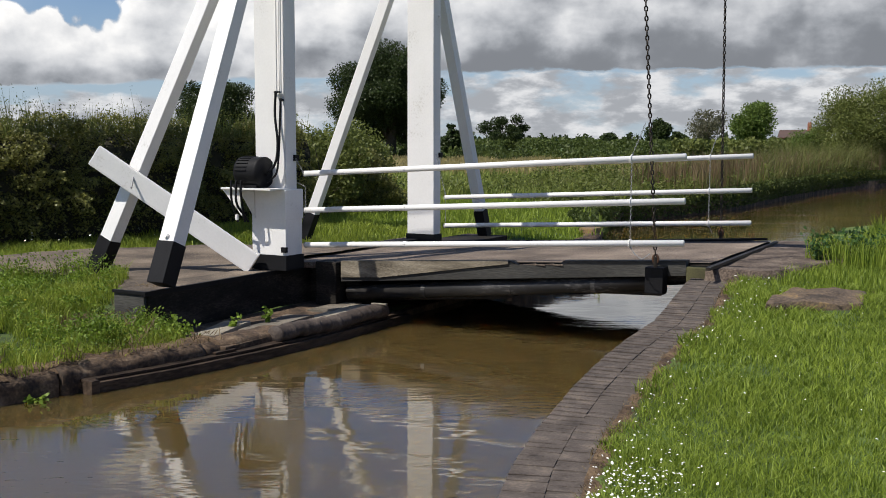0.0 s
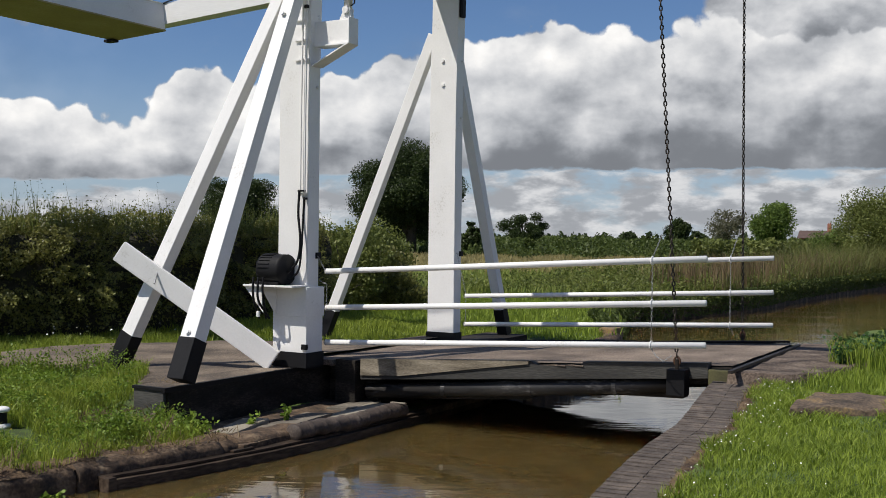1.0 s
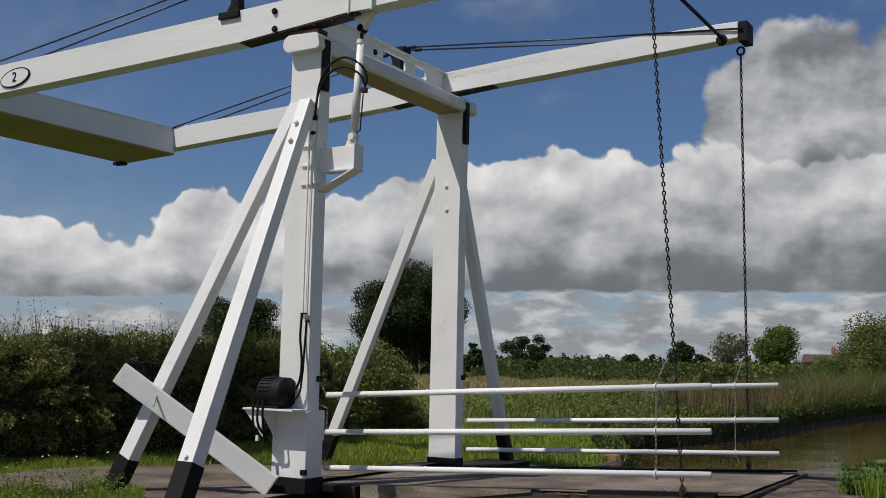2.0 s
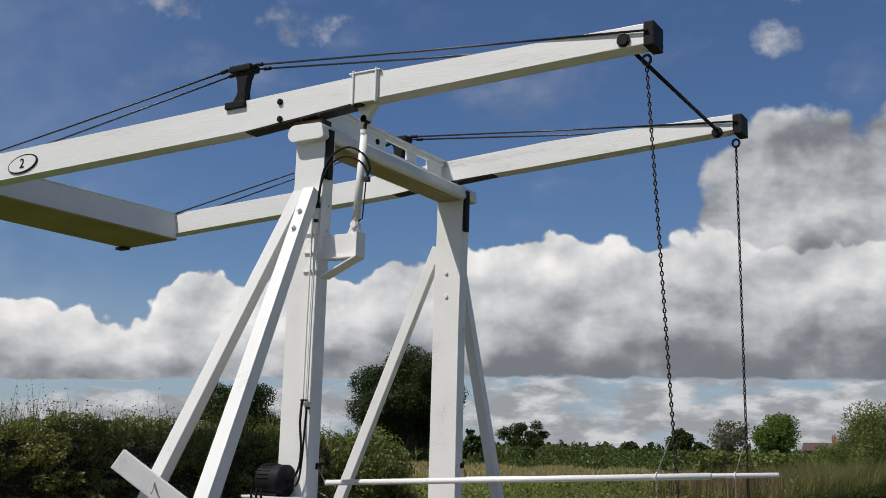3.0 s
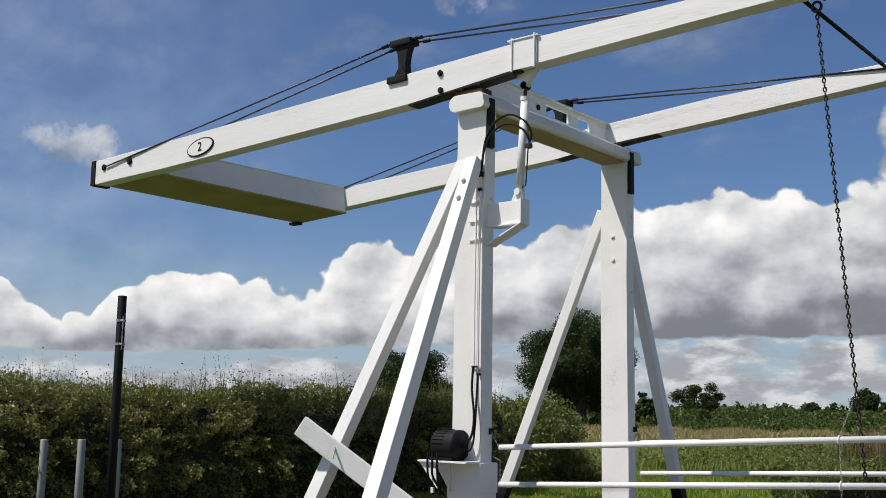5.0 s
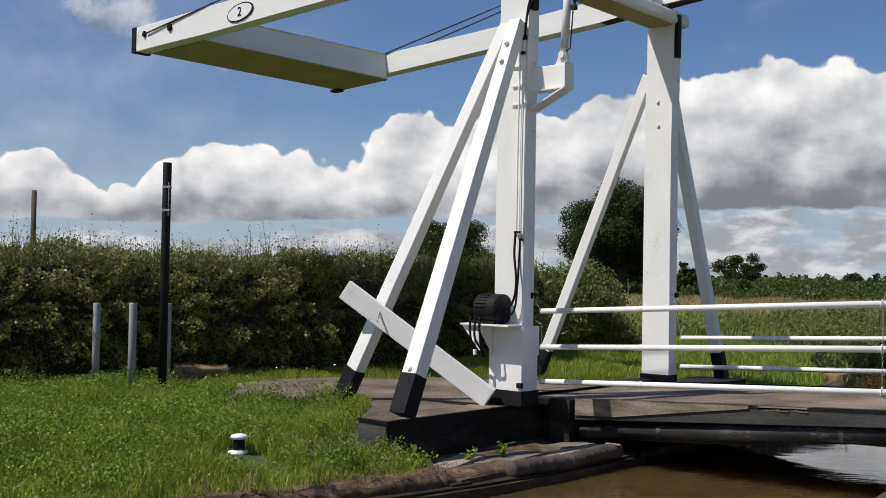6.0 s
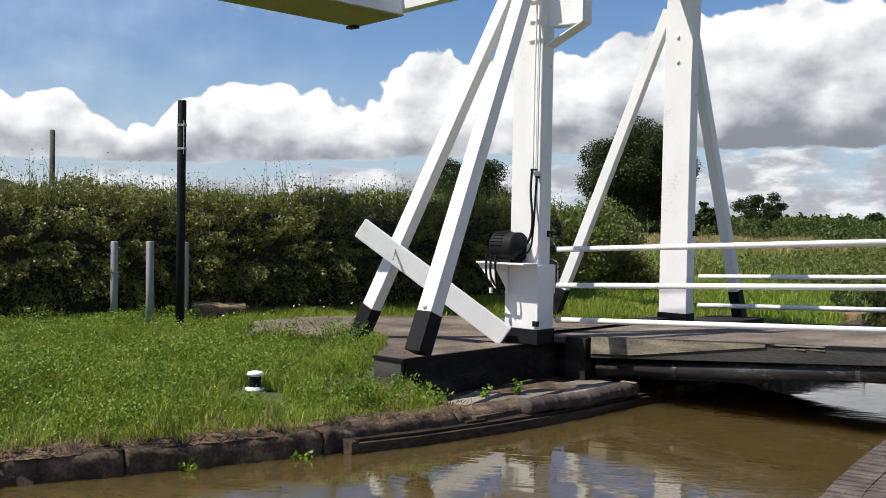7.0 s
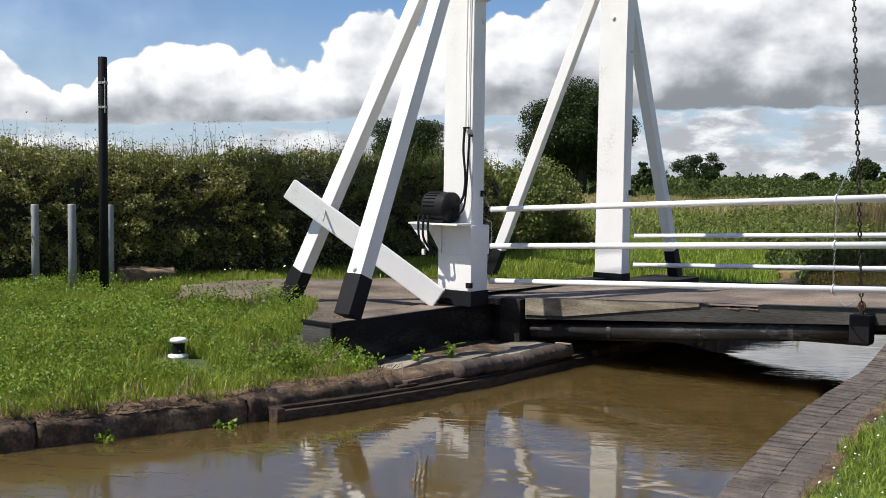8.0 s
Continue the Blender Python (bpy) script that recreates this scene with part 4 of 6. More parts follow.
for y, side in ((0.51, -1), (3.2, 1)):
    out = [(0.86, edge_z(0.86)), (3.02, edge_z(3.02)), (3.1, edge_z(3.1) - 0.05), (3.56, edge_z(3.56) - 0.06), (3.62, edge_z(3.62)), (4.9, edge_z(4.9)), (4.9, edge_z(4.9) - 0.15), (0.86, edge_z(0.86) - 0.24)]
    side_beam = part("side_beam", prism(out, y - 0.06, y + 0.06, bevel=0.006), GREYTIMBER, deck, "weathered black side beam of the deck")
    board = [(0.87, edge_z(0.87) + 0.004), (3.0, edge_z(3.0) + 0.004), (3.0, edge_z(3.0) - 0.035), (2.4, edge_z(2.4) - 0.09), (1.87, edge_z(1.87) - 0.142), (1.4, edge_z(1.4) - 0.187), (0.87, edge_z(0.87) - 0.19)]
    part("facing_board", prism(board, y - 0.078 if side < 0 else y + 0.06, y - 0.06 if side < 0 else y + 0.078, bevel=0.003), PALEEDGE, side_beam, "pale weathered facing board")
    for k in range(4):
        x = 3.06 + 0.1 * k
        part("splinter", bar((x, y - 0.04, edge_z(x) - 0.052 + 0.012 * (k % 2)), (x + 0.26, y - 0.055 - 0.01 * (k % 2), edge_z(x) - 0.03 + 0.012 * ((k + 1) % 2)), 0.022, 0.012, bevel=0.003), DECKWOOD, side_beam)
    main = part("pipe", tube([(0.9, y + 0.06, -0.29), (4.62, y + 0.06, 0.09)], 0.085, 20), PIPE, deck, "black steel tube under the deck edge", smooth=True)
    for x in (1.9, 2.95, 3.9):
        z = -0.29 + 0.102 * (x - 0.9)
        part("joint", tube([(x, y + 0.06, z), (x + 0.05, y + 0.06, z)], 0.089, 20), PIPE, main)
    part("lower_beam", prism([(1.2, -0.24), (2.2, -0.24), (4.6, 0.02), (4.6, -0.06), (3.2, -0.1), (2.9, -0.22), (1.2, -0.36)], y + 0.12, y + 0.3, bevel=0.006), TARRED, deck)
    if side > 0:
        part("deep_girder", prism([(1.05, -0.1), (4.8, 0.06), (4.8, -0.2), (3.8, -0.3), (1.6, -0.5), (1.05, -0.6)], y - 0.1, y + 0.02, bevel=0.006), TARRED, deck)
    lug = part("chain_lug", block((4.54 if y < 1 else 4.36, y - 0.22 if y < 1 else y + 0.06, 0.008), (4.72 if y < 1 else 4.5, y - 0.06 if y < 1 else y + 0.38, 0.262), 0.008), BLACK, deck, "black iron chain bracket")
    part("eye_bolt", tube([(4.63 if y < 1 else 4.44, y - 0.17 if y < 1 else y + 0.31, 0.25), (4.63 if y < 1 else 4.44, y - 0.17 if y < 1 else y + 0.31, 0.36)], 0.022, 8), IRON, lug)
part("cross_girder", bar((4.95, 0.6, 0.1), (4.95, 3.14, 0.1), 0.2, 0.22), TARRED, deck)
part("end_iron", bar((5.2, 0.12, 0.3), (5.13, 3.42, 0.275), 0.045, 0.03, bevel=0.005), IRON, deck, "dark iron angle across the deck end")
part("end_timber", block((4.91, 0.42, 0.12), (5.14, 0.6, 0.272), 0.012), MOSSWOOD, deck, "mossy timber end")
for x0, y0, x1, y1 in ((0.9, 3.12, 5.1, 3.08),):
    part("cable", tube(bend([(x0, y0, deck_z(x0) + 0.02), (x0 + 1.2, y0 + 0.08, deck_z(x0 + 1.2) + 0.02), (x1 - 1.3, y1 - 0.05, deck_z(x1 - 1.3) + 0.025), (x1, y1, deck_z(x1) + 0.03)]), 0.014, 6), BLACK, deck, "thin black cable along the deck", smooth=True)


# ---- small link chains and hand rails ----
def link_mesh(length, width, r, name="link"):
    """One oval chain link that lies along z."""
    bm, n, m = bmesh.new(), 14, 6
    rings = []
    for i in range(n):
        a = i * math.tau / n
        c = Vector((math.cos(a) * (width / 2 - r), 0, math.sin(a) * (length / 2 - r) * (1.0 if abs(math.sin(a)) > 0.6 else 1.15)))
        o = Vector((math.cos(a), 0, math.sin(a)))
        rings.append([bm.verts.new(c + (o * math.cos(k * math.tau / m) + Vector((0, 1, 0)) * math.sin(k * math.tau / m)) * r) for k in range(m)])
    for i in range(n):
        for k in range(m):
            bm.faces.new((rings[i][k], rings[(i + 1) % n][k], rings[(i + 1) % n][(k + 1) % m], rings[i][(k + 1) % m]))
    me = bpy.data.meshes.new(name)
    bmesh.ops.recalc_face_normals(bm, faces=bm.faces)
    bm.to_mesh(me)
    bm.free()
    for p in me.polygons:
        p.use_smooth = True
    return me


BIG_LINK, SMALL_LINK = link_mesh(0.062, 0.042, 0.0078), link_mesh(0.034, 0.017, 0.0024)
BIG_LINK.materials.append(IRON)


def chain(parent, pts, mesh, pitch, twist=0):
    """Links along a line, each turned a quarter against the last."""
    pts = [Vector(p) for p in pts]
    run, n = 0.0, 0
    for a, b in zip(pts, pts[1:]):
        d, length = (b - a).normalized(), (b - a).length
        q = d.to_track_quat("Z", "Y").to_matrix().to_4x4()
        while run < length:
            ob = new("link", mesh)
            ob.parent = parent
            ob.matrix_world = Matrix.Translation(a + d * run) @ q @ pose(0, 0, 0, 0, 0, 25 + 90 * (n % 2) + random.uniform(-14, 14))
            run += pitch
            n += 1
        run -= length


SMALL_LINK.materials.append(GALV)
for y, x1, s, hx in ((0.131, 4.964, 0.236, 4.44), (3.403, 4.826, 0.207, 4.31)):
    r = thing("hand_rails", "three white tubular rails hung on thin steel chains", "hand rail", "rails along the bridge")
    for z in (1.1, 0.687, 0.292):
        p = part("rail", tube([(0.601, y, z), (x1, y, z + s)], 0.031, 16), WHITE, r, smooth=True)
        part("ring", tube([(0.60 + 0.03 * math.cos(a), y, z + 0.03 * math.sin(a)) for a in np.linspace(0, math.tau, 13)], 0.006, 6, caps=False), GALV, p, "small steel ring")
        part("collar", tube([(1.9, y, z + s * 0.3 - 0.0), (1.93, y, z + s * 0.306)], 0.034, 14), WHITE, p)
        zz = z + s * (hx - 0.6) / (x1 - 0.6)
        part("ring", tube([(hx, y + 0.042 * math.cos(a), zz + 0.042 * math.sin(a)) for a in np.linspace(0, math.tau, 15)], 0.006, 6, caps=False), WHITE, p, "small steel ring")
    f = s * (hx - 0.6) / (x1 - 0.6)
    chain(r, [(hx, y, 0.3 + f), (hx, y, 1.1 + f)], SMALL_LINK, 0.027)
    if y < 1:
        chain(r, [(hx, y, 1.13 + f), (4.57, 0.14, 1.66)], SMALL_LINK, 0.027)
        chain(r, [(0.58, y, 1.1), (0.47, y, 1.27)], SMALL_LINK, 0.027)
        chain(r, [(0.6, y, 0.69), (0.6, y, 0.95), (0.48, y, 1.0)], SMALL_LINK, 0.027)
        chain(r, [(hx, y, 0.26 + f), (hx + 0.06, y - 0.03, 0.4), (hx + 0.14, y - 0.05, 0.36), (4.66, y - 0.05, 0.42)], SMALL_LINK, 0.027)
    else:
        chain(r, [(hx, y, 1.13 + f), (4.39, 3.52, 1.66)], SMALL_LINK, 0.027)
        chain(r, [(hx, y, 0.28 + f), (hx + 0.05, y, 0.35)], SMALL_LINK, 0.027)
        chain(r, [(0.6, y, 0.35), (0.6, y, 0.72), (0.45, y, 1.28)], SMALL_LINK, 0.027)

# ---- lifting chains ----
for a, b in (((4.385, 0.1, 5.47), (4.63, 0.34, 0.32)), ((4.385, 3.5, 5.49), (4.44, 3.51, 0.33))):
    c = thing("lifting_chain", "long dark iron lifting chain hanging from the beam tip", "chain", "lifting chains")
    part("shackle", tube([Vector(a) + Vector((0.045 * math.cos(t), 0, 0.05 * math.sin(t) - 0.01)) for t in np.linspace(0, math.tau, 17)], 0.014, 8, caps=False), IRON, c, "iron ring under the beam tip", smooth=True)
    chain(c, [Vector(a) - Vector((0, 0, 0.07)), b], BIG_LINK, 0.0455)
    part("hook", tube([Vector(b) + Vector((0.028 * math.cos(t), 0, 0.042 * math.sin(t) + 0.02)) for t in np.linspace(0, math.tau, 17)], 0.011, 8, caps=False), RUST, c, "rusty bottom shackle", smooth=True)

# ---- left bank: stones, fender, weeds ----
def bank_frame(table, y):
    """A point of a bank's edge and the way along it."""
    a, b = Vector((along(table, y - 0.05), y - 0.05, 0)), Vector((along(table, y + 0.05), y + 0.05, 0))
    return Vector((along(table, y), y, 0)), (b - a).normalized()


def rough_stone(name, a, b, wide, top_z, bottom_z, material, parent, seed, side=1, label=""):
    """A worn stone along the bank: a long block, its upper edge rounded, its faces uneven."""
    bm, n = bmesh.new(), 30
    d = (b - a)
    out = Vector((d.y, -d.x, 0)).normalized() * side
    hgt = top_z - bottom_z
    prof = [(-wide, -hgt), (-wide, -0.02), (-wide * 0.8, 0.0), (-wide * 0.45, 0.008), (-wide * 0.2, 0.0), (-0.05, -0.008), (-0.012, -0.03), (0.0, -0.07), (-0.004, -0.14), (0.008, -hgt * 0.5), (0.0, -hgt)]
    rings = []
    for i in range(n + 1):
        t = i / n
        p = a + d * t
        pull = 0.006 if i in (0, n) else 0.0
        ring = []
        for px, pz in prof:
            q = p + out * px + Vector((0, 0, top_z + pz))
            w = Vector((q.x * 5, q.y * 5, q.z * 5 + seed * 7))
            q += out * (0.035 * noise.noise(w) + 0.022 * noise.noise(w * 3.1) + 0.01 * noise.noise(w * 8)) + Vector((0, 0, 0.025 * noise.noise(w + Vector((9, 0, 0))) + 0.016 * noise.noise(w * 4)))
            if pz > -hgt:
                q -= out * pull + Vector((0, 0, pull))
            ring.append(bm.verts.new(q))
        rings.append(ring)
    for i in range(n):
        for k in range(len(prof) - 1):
            bm.faces.new((rings[i][k], rings[i + 1][k], rings[i + 1][k + 1], rings[i][k + 1]))
    bm.faces.new(rings[0]), bm.faces.new(rings[-1][::-1])
    return part(name, bm, material, parent, label, smooth=True)


left_wall = thing("bank_wall", "mossy dark stone edging along the canal bank", "bank wall", kind="structure")
y, k = -13.5, 0
while y < -1.2:
    length = 0.9 + 0.9 * random.random()
    end = min(y + length, -1.15)
    a, b = bank_frame(LEFT_BANK, y + 0.012)[0], bank_frame(LEFT_BANK, end - 0.012)[0]
    rough_stone("stone", a + Vector((0.06, 0, 0)), b + Vector((0.06, 0, 0)), 0.36, -0.4 + 0.02 * random.uniform(-1, 1), -1.3, BANKSTONE, left_wall, k, 1)
    y, k = end, k + 1


def soil_point(u, v):
    y = -13.5 + 11.4 * v
    x = along(LEFT_BANK, y) + 0.0 - 0.05 * noise.noise((y * 2.3, 0, 4)) - 0.03 * noise.noise((y * 8, 0, 9)) - u * (0.4 + 0.12 * noise.noise((y * 1.7, 3, 0)))
    rise_ = -0.415 + 0.045 * smooth01(u * 4) + 0.03 * u
    z = rise_ * (1 - smooth01((u - 0.5) * 2)) + (ground_z(x, y) - 0.02) * smooth01((u - 0.5) * 2)
    return (x, y, z + 0.018 * noise.noise((x * 9, y * 9, 1)) + 0.012 * noise.noise((x * 24, y * 24, 5)))


soil = sheet("soil", 14, 300, soil_point, SOIL)
tagged(soil, "brown crumbling soil along the top of the bank wall", "soil", kind="stuff")
# ribbed roll beside the bridge hole
roll = thing("fender_roll", "grey weathered ribbed roll lying along the bank edge", "fender")
bm, rings = bmesh.new(), []
p0, p1 = Vector((1.38, -1.45, -0.425)), Vector((1.52, 0.34, -0.42))
for i in range(90):
    t = i / 89
    c = p0.lerp(p1, t) + Vector((0.02 * math.sin(t * 6), 0, 0.012 * math.sin(t * 9)))
    r = (0.08 + 0.009 * (1 if i % 9 in (0, 1) else 0) + 0.005 * noise.noise((t * 14, 0, 3))) * (0.8 if i in (0, 89) else 1)
    rings.append([bm.verts.new(c + Vector((math.cos(q) * r * 1.15, 0, math.sin(q) * r)) * (1 + 0.08 * noise.noise((t * 20, q, 1)))) for q in np.linspace(0, math.tau, 17)[:-1]])
for i in range(89):
    for q in range(16):
        bm.faces.new((rings[i][q], rings[i][(q + 1) % 16], rings[i + 1][(q + 1) % 16], rings[i + 1][q]))
bm.faces.new(rings[0]), bm.faces.new(rings[-1][::-1])
part("roll", bm, ROLL, roll, smooth=True)
part("strap", bar((1.42, 0.24, -0.333), (1.6, 0.26, -0.333), 0.05, 0.015), PALEWOOD, roll, "frayed pale strap")
ledge = thing("ledge_stones", "broken pale stone slabs on the ledge below the sill", "stone slab")
for k, (x, y, l, w, r) in enumerate(((0.95, -0.9, 1.0, 0.34, 8), (1.12, -0.05, 0.9, 0.28, -4), (0.85, 0.3, 0.7, 0.34, 5), (0.7, -1.5, 0.7, 0.3, 12))):
    bm = block((-w / 2, -l / 2, -0.5), (w / 2, l / 2, -0.405), 0.02)
    for v in bm.verts:
        v.co += Vector((0.03 * noise.noise(v.co * 6 + Vector((k, 0, 0))), 0.03 * noise.noise(v.co * 6 + Vector((0, k, 5))), 0.012 * noise.noise(v.co * 9)))
    bm.transform(pose(x, y, 0, 3 * (k % 2), -4, r))
    part("slab", bm, PALEWOOD if k % 2 else STONE, ledge)
fender = thing("timber_fender", "dark wet timber waling along the water's edge", "fender")
pts = [(x, y) for x, y in ((1.1, -3.55), (1.29, -2.82), (1.44, -1.85), (1.5, -1.1), (1.52, -0.4), (1.53, 0.3), (1.54, 0.8))]
for (x0, y0), (x1, y1) in zip(pts, pts[1:]):
    d = Vector((x1 - x0, y1 - y0, 0)).normalized()
    part("waling", bar(Vector((x0, y0, -0.59)) - d * 0.01, Vector((x1, y1, -0.59)) + d * 0.004, 0.1, 0.15, bevel=0.012), TIMBER, fender)
    part("capping", bar(Vector((x0 - 0.06, y0, -0.5)) - d * 0.01, Vector((x1 - 0.06, y1, -0.5)) + d * 0.003, 0.12, 0.025, bevel=0.006), TIMBER, fender)
part("end_post", block((pts[0][0] - 0.03, -3.58, -1.2), (pts[0][0] + 0.08, -3.49, -0.49), 0.012), TIMBER, fender)
part("offcut", bar((1.31, -2.25, -0.475), (1.36, -2.02, -0.47), 0.06, 0.02), TIMBER, fender, "dark broken offcut of wood")

# ---- small things on the left bank ----
def mooring_bollard(x, y, s=1.0):
    z = float(land(np.array([x]), np.array([y]))[0])
    t = thing("mooring_bollard", "small black mooring bollard with white cap and foot in the grass", "bollard", "mooring bollards", at=(x, y, z))
    part("body", tube([(0, 0, -0.05), (0, 0, 0.03), (0, 0, 0.16 * s), (0, 0, 0.2 * s)], 0.075 * s, 18), BLACK, t, smooth=True)
    bm = bmesh.new()
    rings = []
    for r, z in ((0.001, 0.262), (0.06, 0.26), (0.09, 0.25), (0.108, 0.232), (0.106, 0.215), (0.09, 0.2), (0.07, 0.198)):
        rings.append([bm.verts.new((math.cos(a) * r * s, math.sin(a) * r * s, z * s)) for a in np.linspace(0, math.tau, 25)[:-1]])
    for a, b in zip(rings, rings[1:]):
        for k in range(24):
            bm.faces.new((a[k], a[(k + 1) % 24], b[(k + 1) % 24], b[k]))
    part("cap", bm, WHITE, t, "white painted cap", smooth=True)
    bm = bmesh.new()
    bmesh.ops.create_icosphere(bm, subdivisions=3, radius=0.12 * s)
    for v in bm.verts:
        v.co = Vector((v.co.x, v.co.y, v.co.z * 0.35 + 0.02)) * (1 + 0.25 * noise.noise(v.co * 18))
    part("foot", bm, WHITE, t, "rough white painted foot", smooth=True)
    return t


mooring_bollard(-0.62, -3.23, 0.78)
mooring_bollard(0.82, 5.42, 0.8)


def upright(name, x, y, top, r, material, label, category, group=""):
    z = float(land(np.array([x]), np.array([y]))[0])
    t = thing(name, label, category, group, at=(x, y, z))
    bm = tube([(0, 0, -0.3), (0, 0, (top - z) * 0.5), (0, 0, top - z - 0.01), (0, 0, top - z)], r, 18)
    for v in bm.verts:
        if v.co.z > top - z - 0.005:
            v.co.x, v.co.y = v.co.x * 0.9, v.co.y * 0.9
    part("shaft", bm, material, t, smooth=True)
    return t, z


pole, pz = upright("marker_pole", -4.76, -1.35, 2.98, 0.06, BLACK, "tall black pole with two steel clips in the grass", "pole")
for z in (2.62, 2.3):
    part("clip", tube([(0, 0, z - pz), (0, 0, z - pz + 0.035)], 0.066, 18), GALV, pole, "galvanised clip")
    part("clip_tail", block((0.05, -0.05, z - pz + 0.005), (0.13, -0.02, z - pz + 0.03), 0.003), GALV, pole, "galvanised clip")
part("slim_rod", tube([(0.1, -0.035, 2.24 - pz), (0.1, -0.035, 2.7 - pz)], 0.008, 8), GALV, pole)
for x, y, top in ((-6.25, -1.49, 0.99), (-5.3, -1.49, 1.02), (-6.0, -0.44, 0.98)):
    upright("steel_post", x, y, top, 0.055, GALV, "plain galvanised steel post standing in long grass", "post", "steel posts by the hedge")
slab = thing("concrete_block", "low brown stone block half sunk before the hedge", "stone block")
bm = block((-0.42, -0.2, -0.2), (0.42, 0.2, 0.11), 0.03)
bmesh.ops.subdivide_edges(bm, edges=bm.edges[:], cuts=3, use_grid_fill=True)
for v in bm.verts:
    v.co += Vector((0.02 * noise.noise(v.co * 8), 0.02 * noise.noise(v.co * 8 + Vector((4, 0, 0))), 0.025 * noise.noise(v.co * 5)))
bm.transform(pose(-5.95, 0.15, -0.1, 2, 3, 58))
part("block", bm, SANDSTONE, slab, smooth=True)
pole2 = thing("utility_pole", "plain wooden pole far behind the hedge", "pole", at=(-26.5, 8.0, -0.2))
part("shaft", tube([(0, 0, -0.5), (0.03, 0, 2.2), (0.02, 0, 4.3)], 0.1, 12, r2=0.085), BARK, pole2, smooth=True)
part("stub", tube([(1.4, 1.0, -0.5), (1.4, 1.0, 2.4)], 0.06, 8), BARK, pole2)
shed = thing("far_shed", "low dark shed roof showing over the hedge", "shed", at=(-34, 6, 0))
part("roof", prism([(-3, 1.9), (0, 2.55), (3, 1.9)], -4, 4, bevel=0.02), TARRED, shed, "dark sheet roof")
part("wall", block((-2.8, -3.8, -0.5), (2.8, 3.8, 1.9), 0.02), TARRED, shed)

# ---- right bank: brick coping, flat stone ----
coping = thing("brick_coping", "worn grey-brown brick coping along the canal edge", "coping", kind="structure")
bm = bmesh.new()
ys = np.linspace(-11, 0.85, 60)
prev = None
for y in ys:
    x, z = along(RIGHT_BANK, float(y)), ground_z(along(RIGHT_BANK, float(y)) + 0.01, float(y))
    ring = [bm.verts.new(p) for p in ((x + 0.012, y, -1.5), (x + 0.012, y, z - 0.002), (x + 0.4, y, z - 0.002), (x + 0.4, y, z - 0.3))]
    if prev:
        for k in range(3):
            bm.faces.new((prev[k], ring[k], ring[k + 1], prev[k + 1]))
    prev = ring
part("mortar_bed", bm, MORTAR, coping, "dark earthy joints")
bricks = []
for k in range(4):
    bm = block((-0.102, -0.0379, -0.06), (0.102, 0.0379, 0.0), 0.0025)
    for v in bm.verts:
        v.co += Vector((0.003 * noise.noise(v.co * 22 + Vector((k * 3, 0, 0))), 0.003 * noise.noise(v.co * 25 + Vector((0, k * 5, 0))), 0.004 * noise.noise(v.co * 20 + Vector((0, 0, k * 9)))))
    me = bpy.data.meshes.new("brick")
    bmesh.ops.recalc_face_normals(bm, faces=bm.faces)
    bm.to_mesh(me)
    bm.free()
    me.materials.append(BRICK)
    bricks.append(me)
run = -10.6
while run < 0.72:
    p, d = bank_frame(RIGHT_BANK, run)
    turn = math.degrees(math.atan2(-d.x, d.y))
    out = Vector((d.y, -d.x, 0))
    for row, off in enumerate((0.1, 0.307)):
        z = ground_z(p.x + 0.01, run)
        ob = new("brick", random.choice(bricks))
        q = p + out * off + d * random.uniform(-0.004, 0.004) + (d * 0.038 if row else Vector())
        ob.matrix_world = pose(q.x, q.y, z + 0.004 + random.uniform(-0.003, 0.003), random.uniform(-1, 1), random.uniform(-1, 1), turn + random.uniform(-0.6, 0.6) + (180 if random.random() < 0.5 else 0))
        ob.parent = coping
    run += 0.0765 * max(0.7, d.y)


def verge_point(u, v):
    y = -8.5 + 8.9 * v
    x = along(RIGHT_BANK, y) + 0.385 + u * (0.15 + 0.05 * noise.noise((y * 3.1, 2, 0)) + 0.03 * noise.noise((y * 11, 5, 0)))
    return (x, y, ground_z(x, y) + 0.008 - 0.03 * u * u + 0.012 * noise.noise((x * 14, y * 14, 3)) + 0.008 * noise.noise((x * 40, y * 40, 3)))


verge = sheet("soil", 8, 260, verge_point, SOIL)
tagged(verge, "brown leaf litter and soil beside the brick coping", "soil", kind="stuff")
flagstone = thing("flat_stone", "flat worn sandstone slab lying in the grass", "stone slab")
corners = [(5.98, -1.12), (6.68, -0.8), (6.6, -0.02), (6.0, -0.1)]
bm = prism(corners, 0.0, 0.225, "z", bevel=0.05)
bmesh.ops.subdivide_edges(bm, edges=bm.edges[:], cuts=4, use_grid_fill=True)
for v in bm.verts:
    v.co += Vector((0.02 * noise.noise(v.co * 7), 0.02 * noise.noise(v.co * 7 + Vector((4, 0, 0))), 0.045 * noise.noise(v.co * 4) + 0.02 * noise.noise(v.co * 11)))
part("slab", bm, SANDSTONE, flagstone, smooth=True)
gate_stone = thing("bank_stone", "square pale stone standing at the far bank corner", "stone block")
bm = block((0.82, 7.85, -1.0), (1.12, 8.25, -0.04), 0.03)
part("block", bm, SANDSTONE, gate_stone)
far_wall = thing("bank_wall", "dark timber and stone edging beyond the bridge", "bank wall", kind="structure")
y, k = 4.2, 40
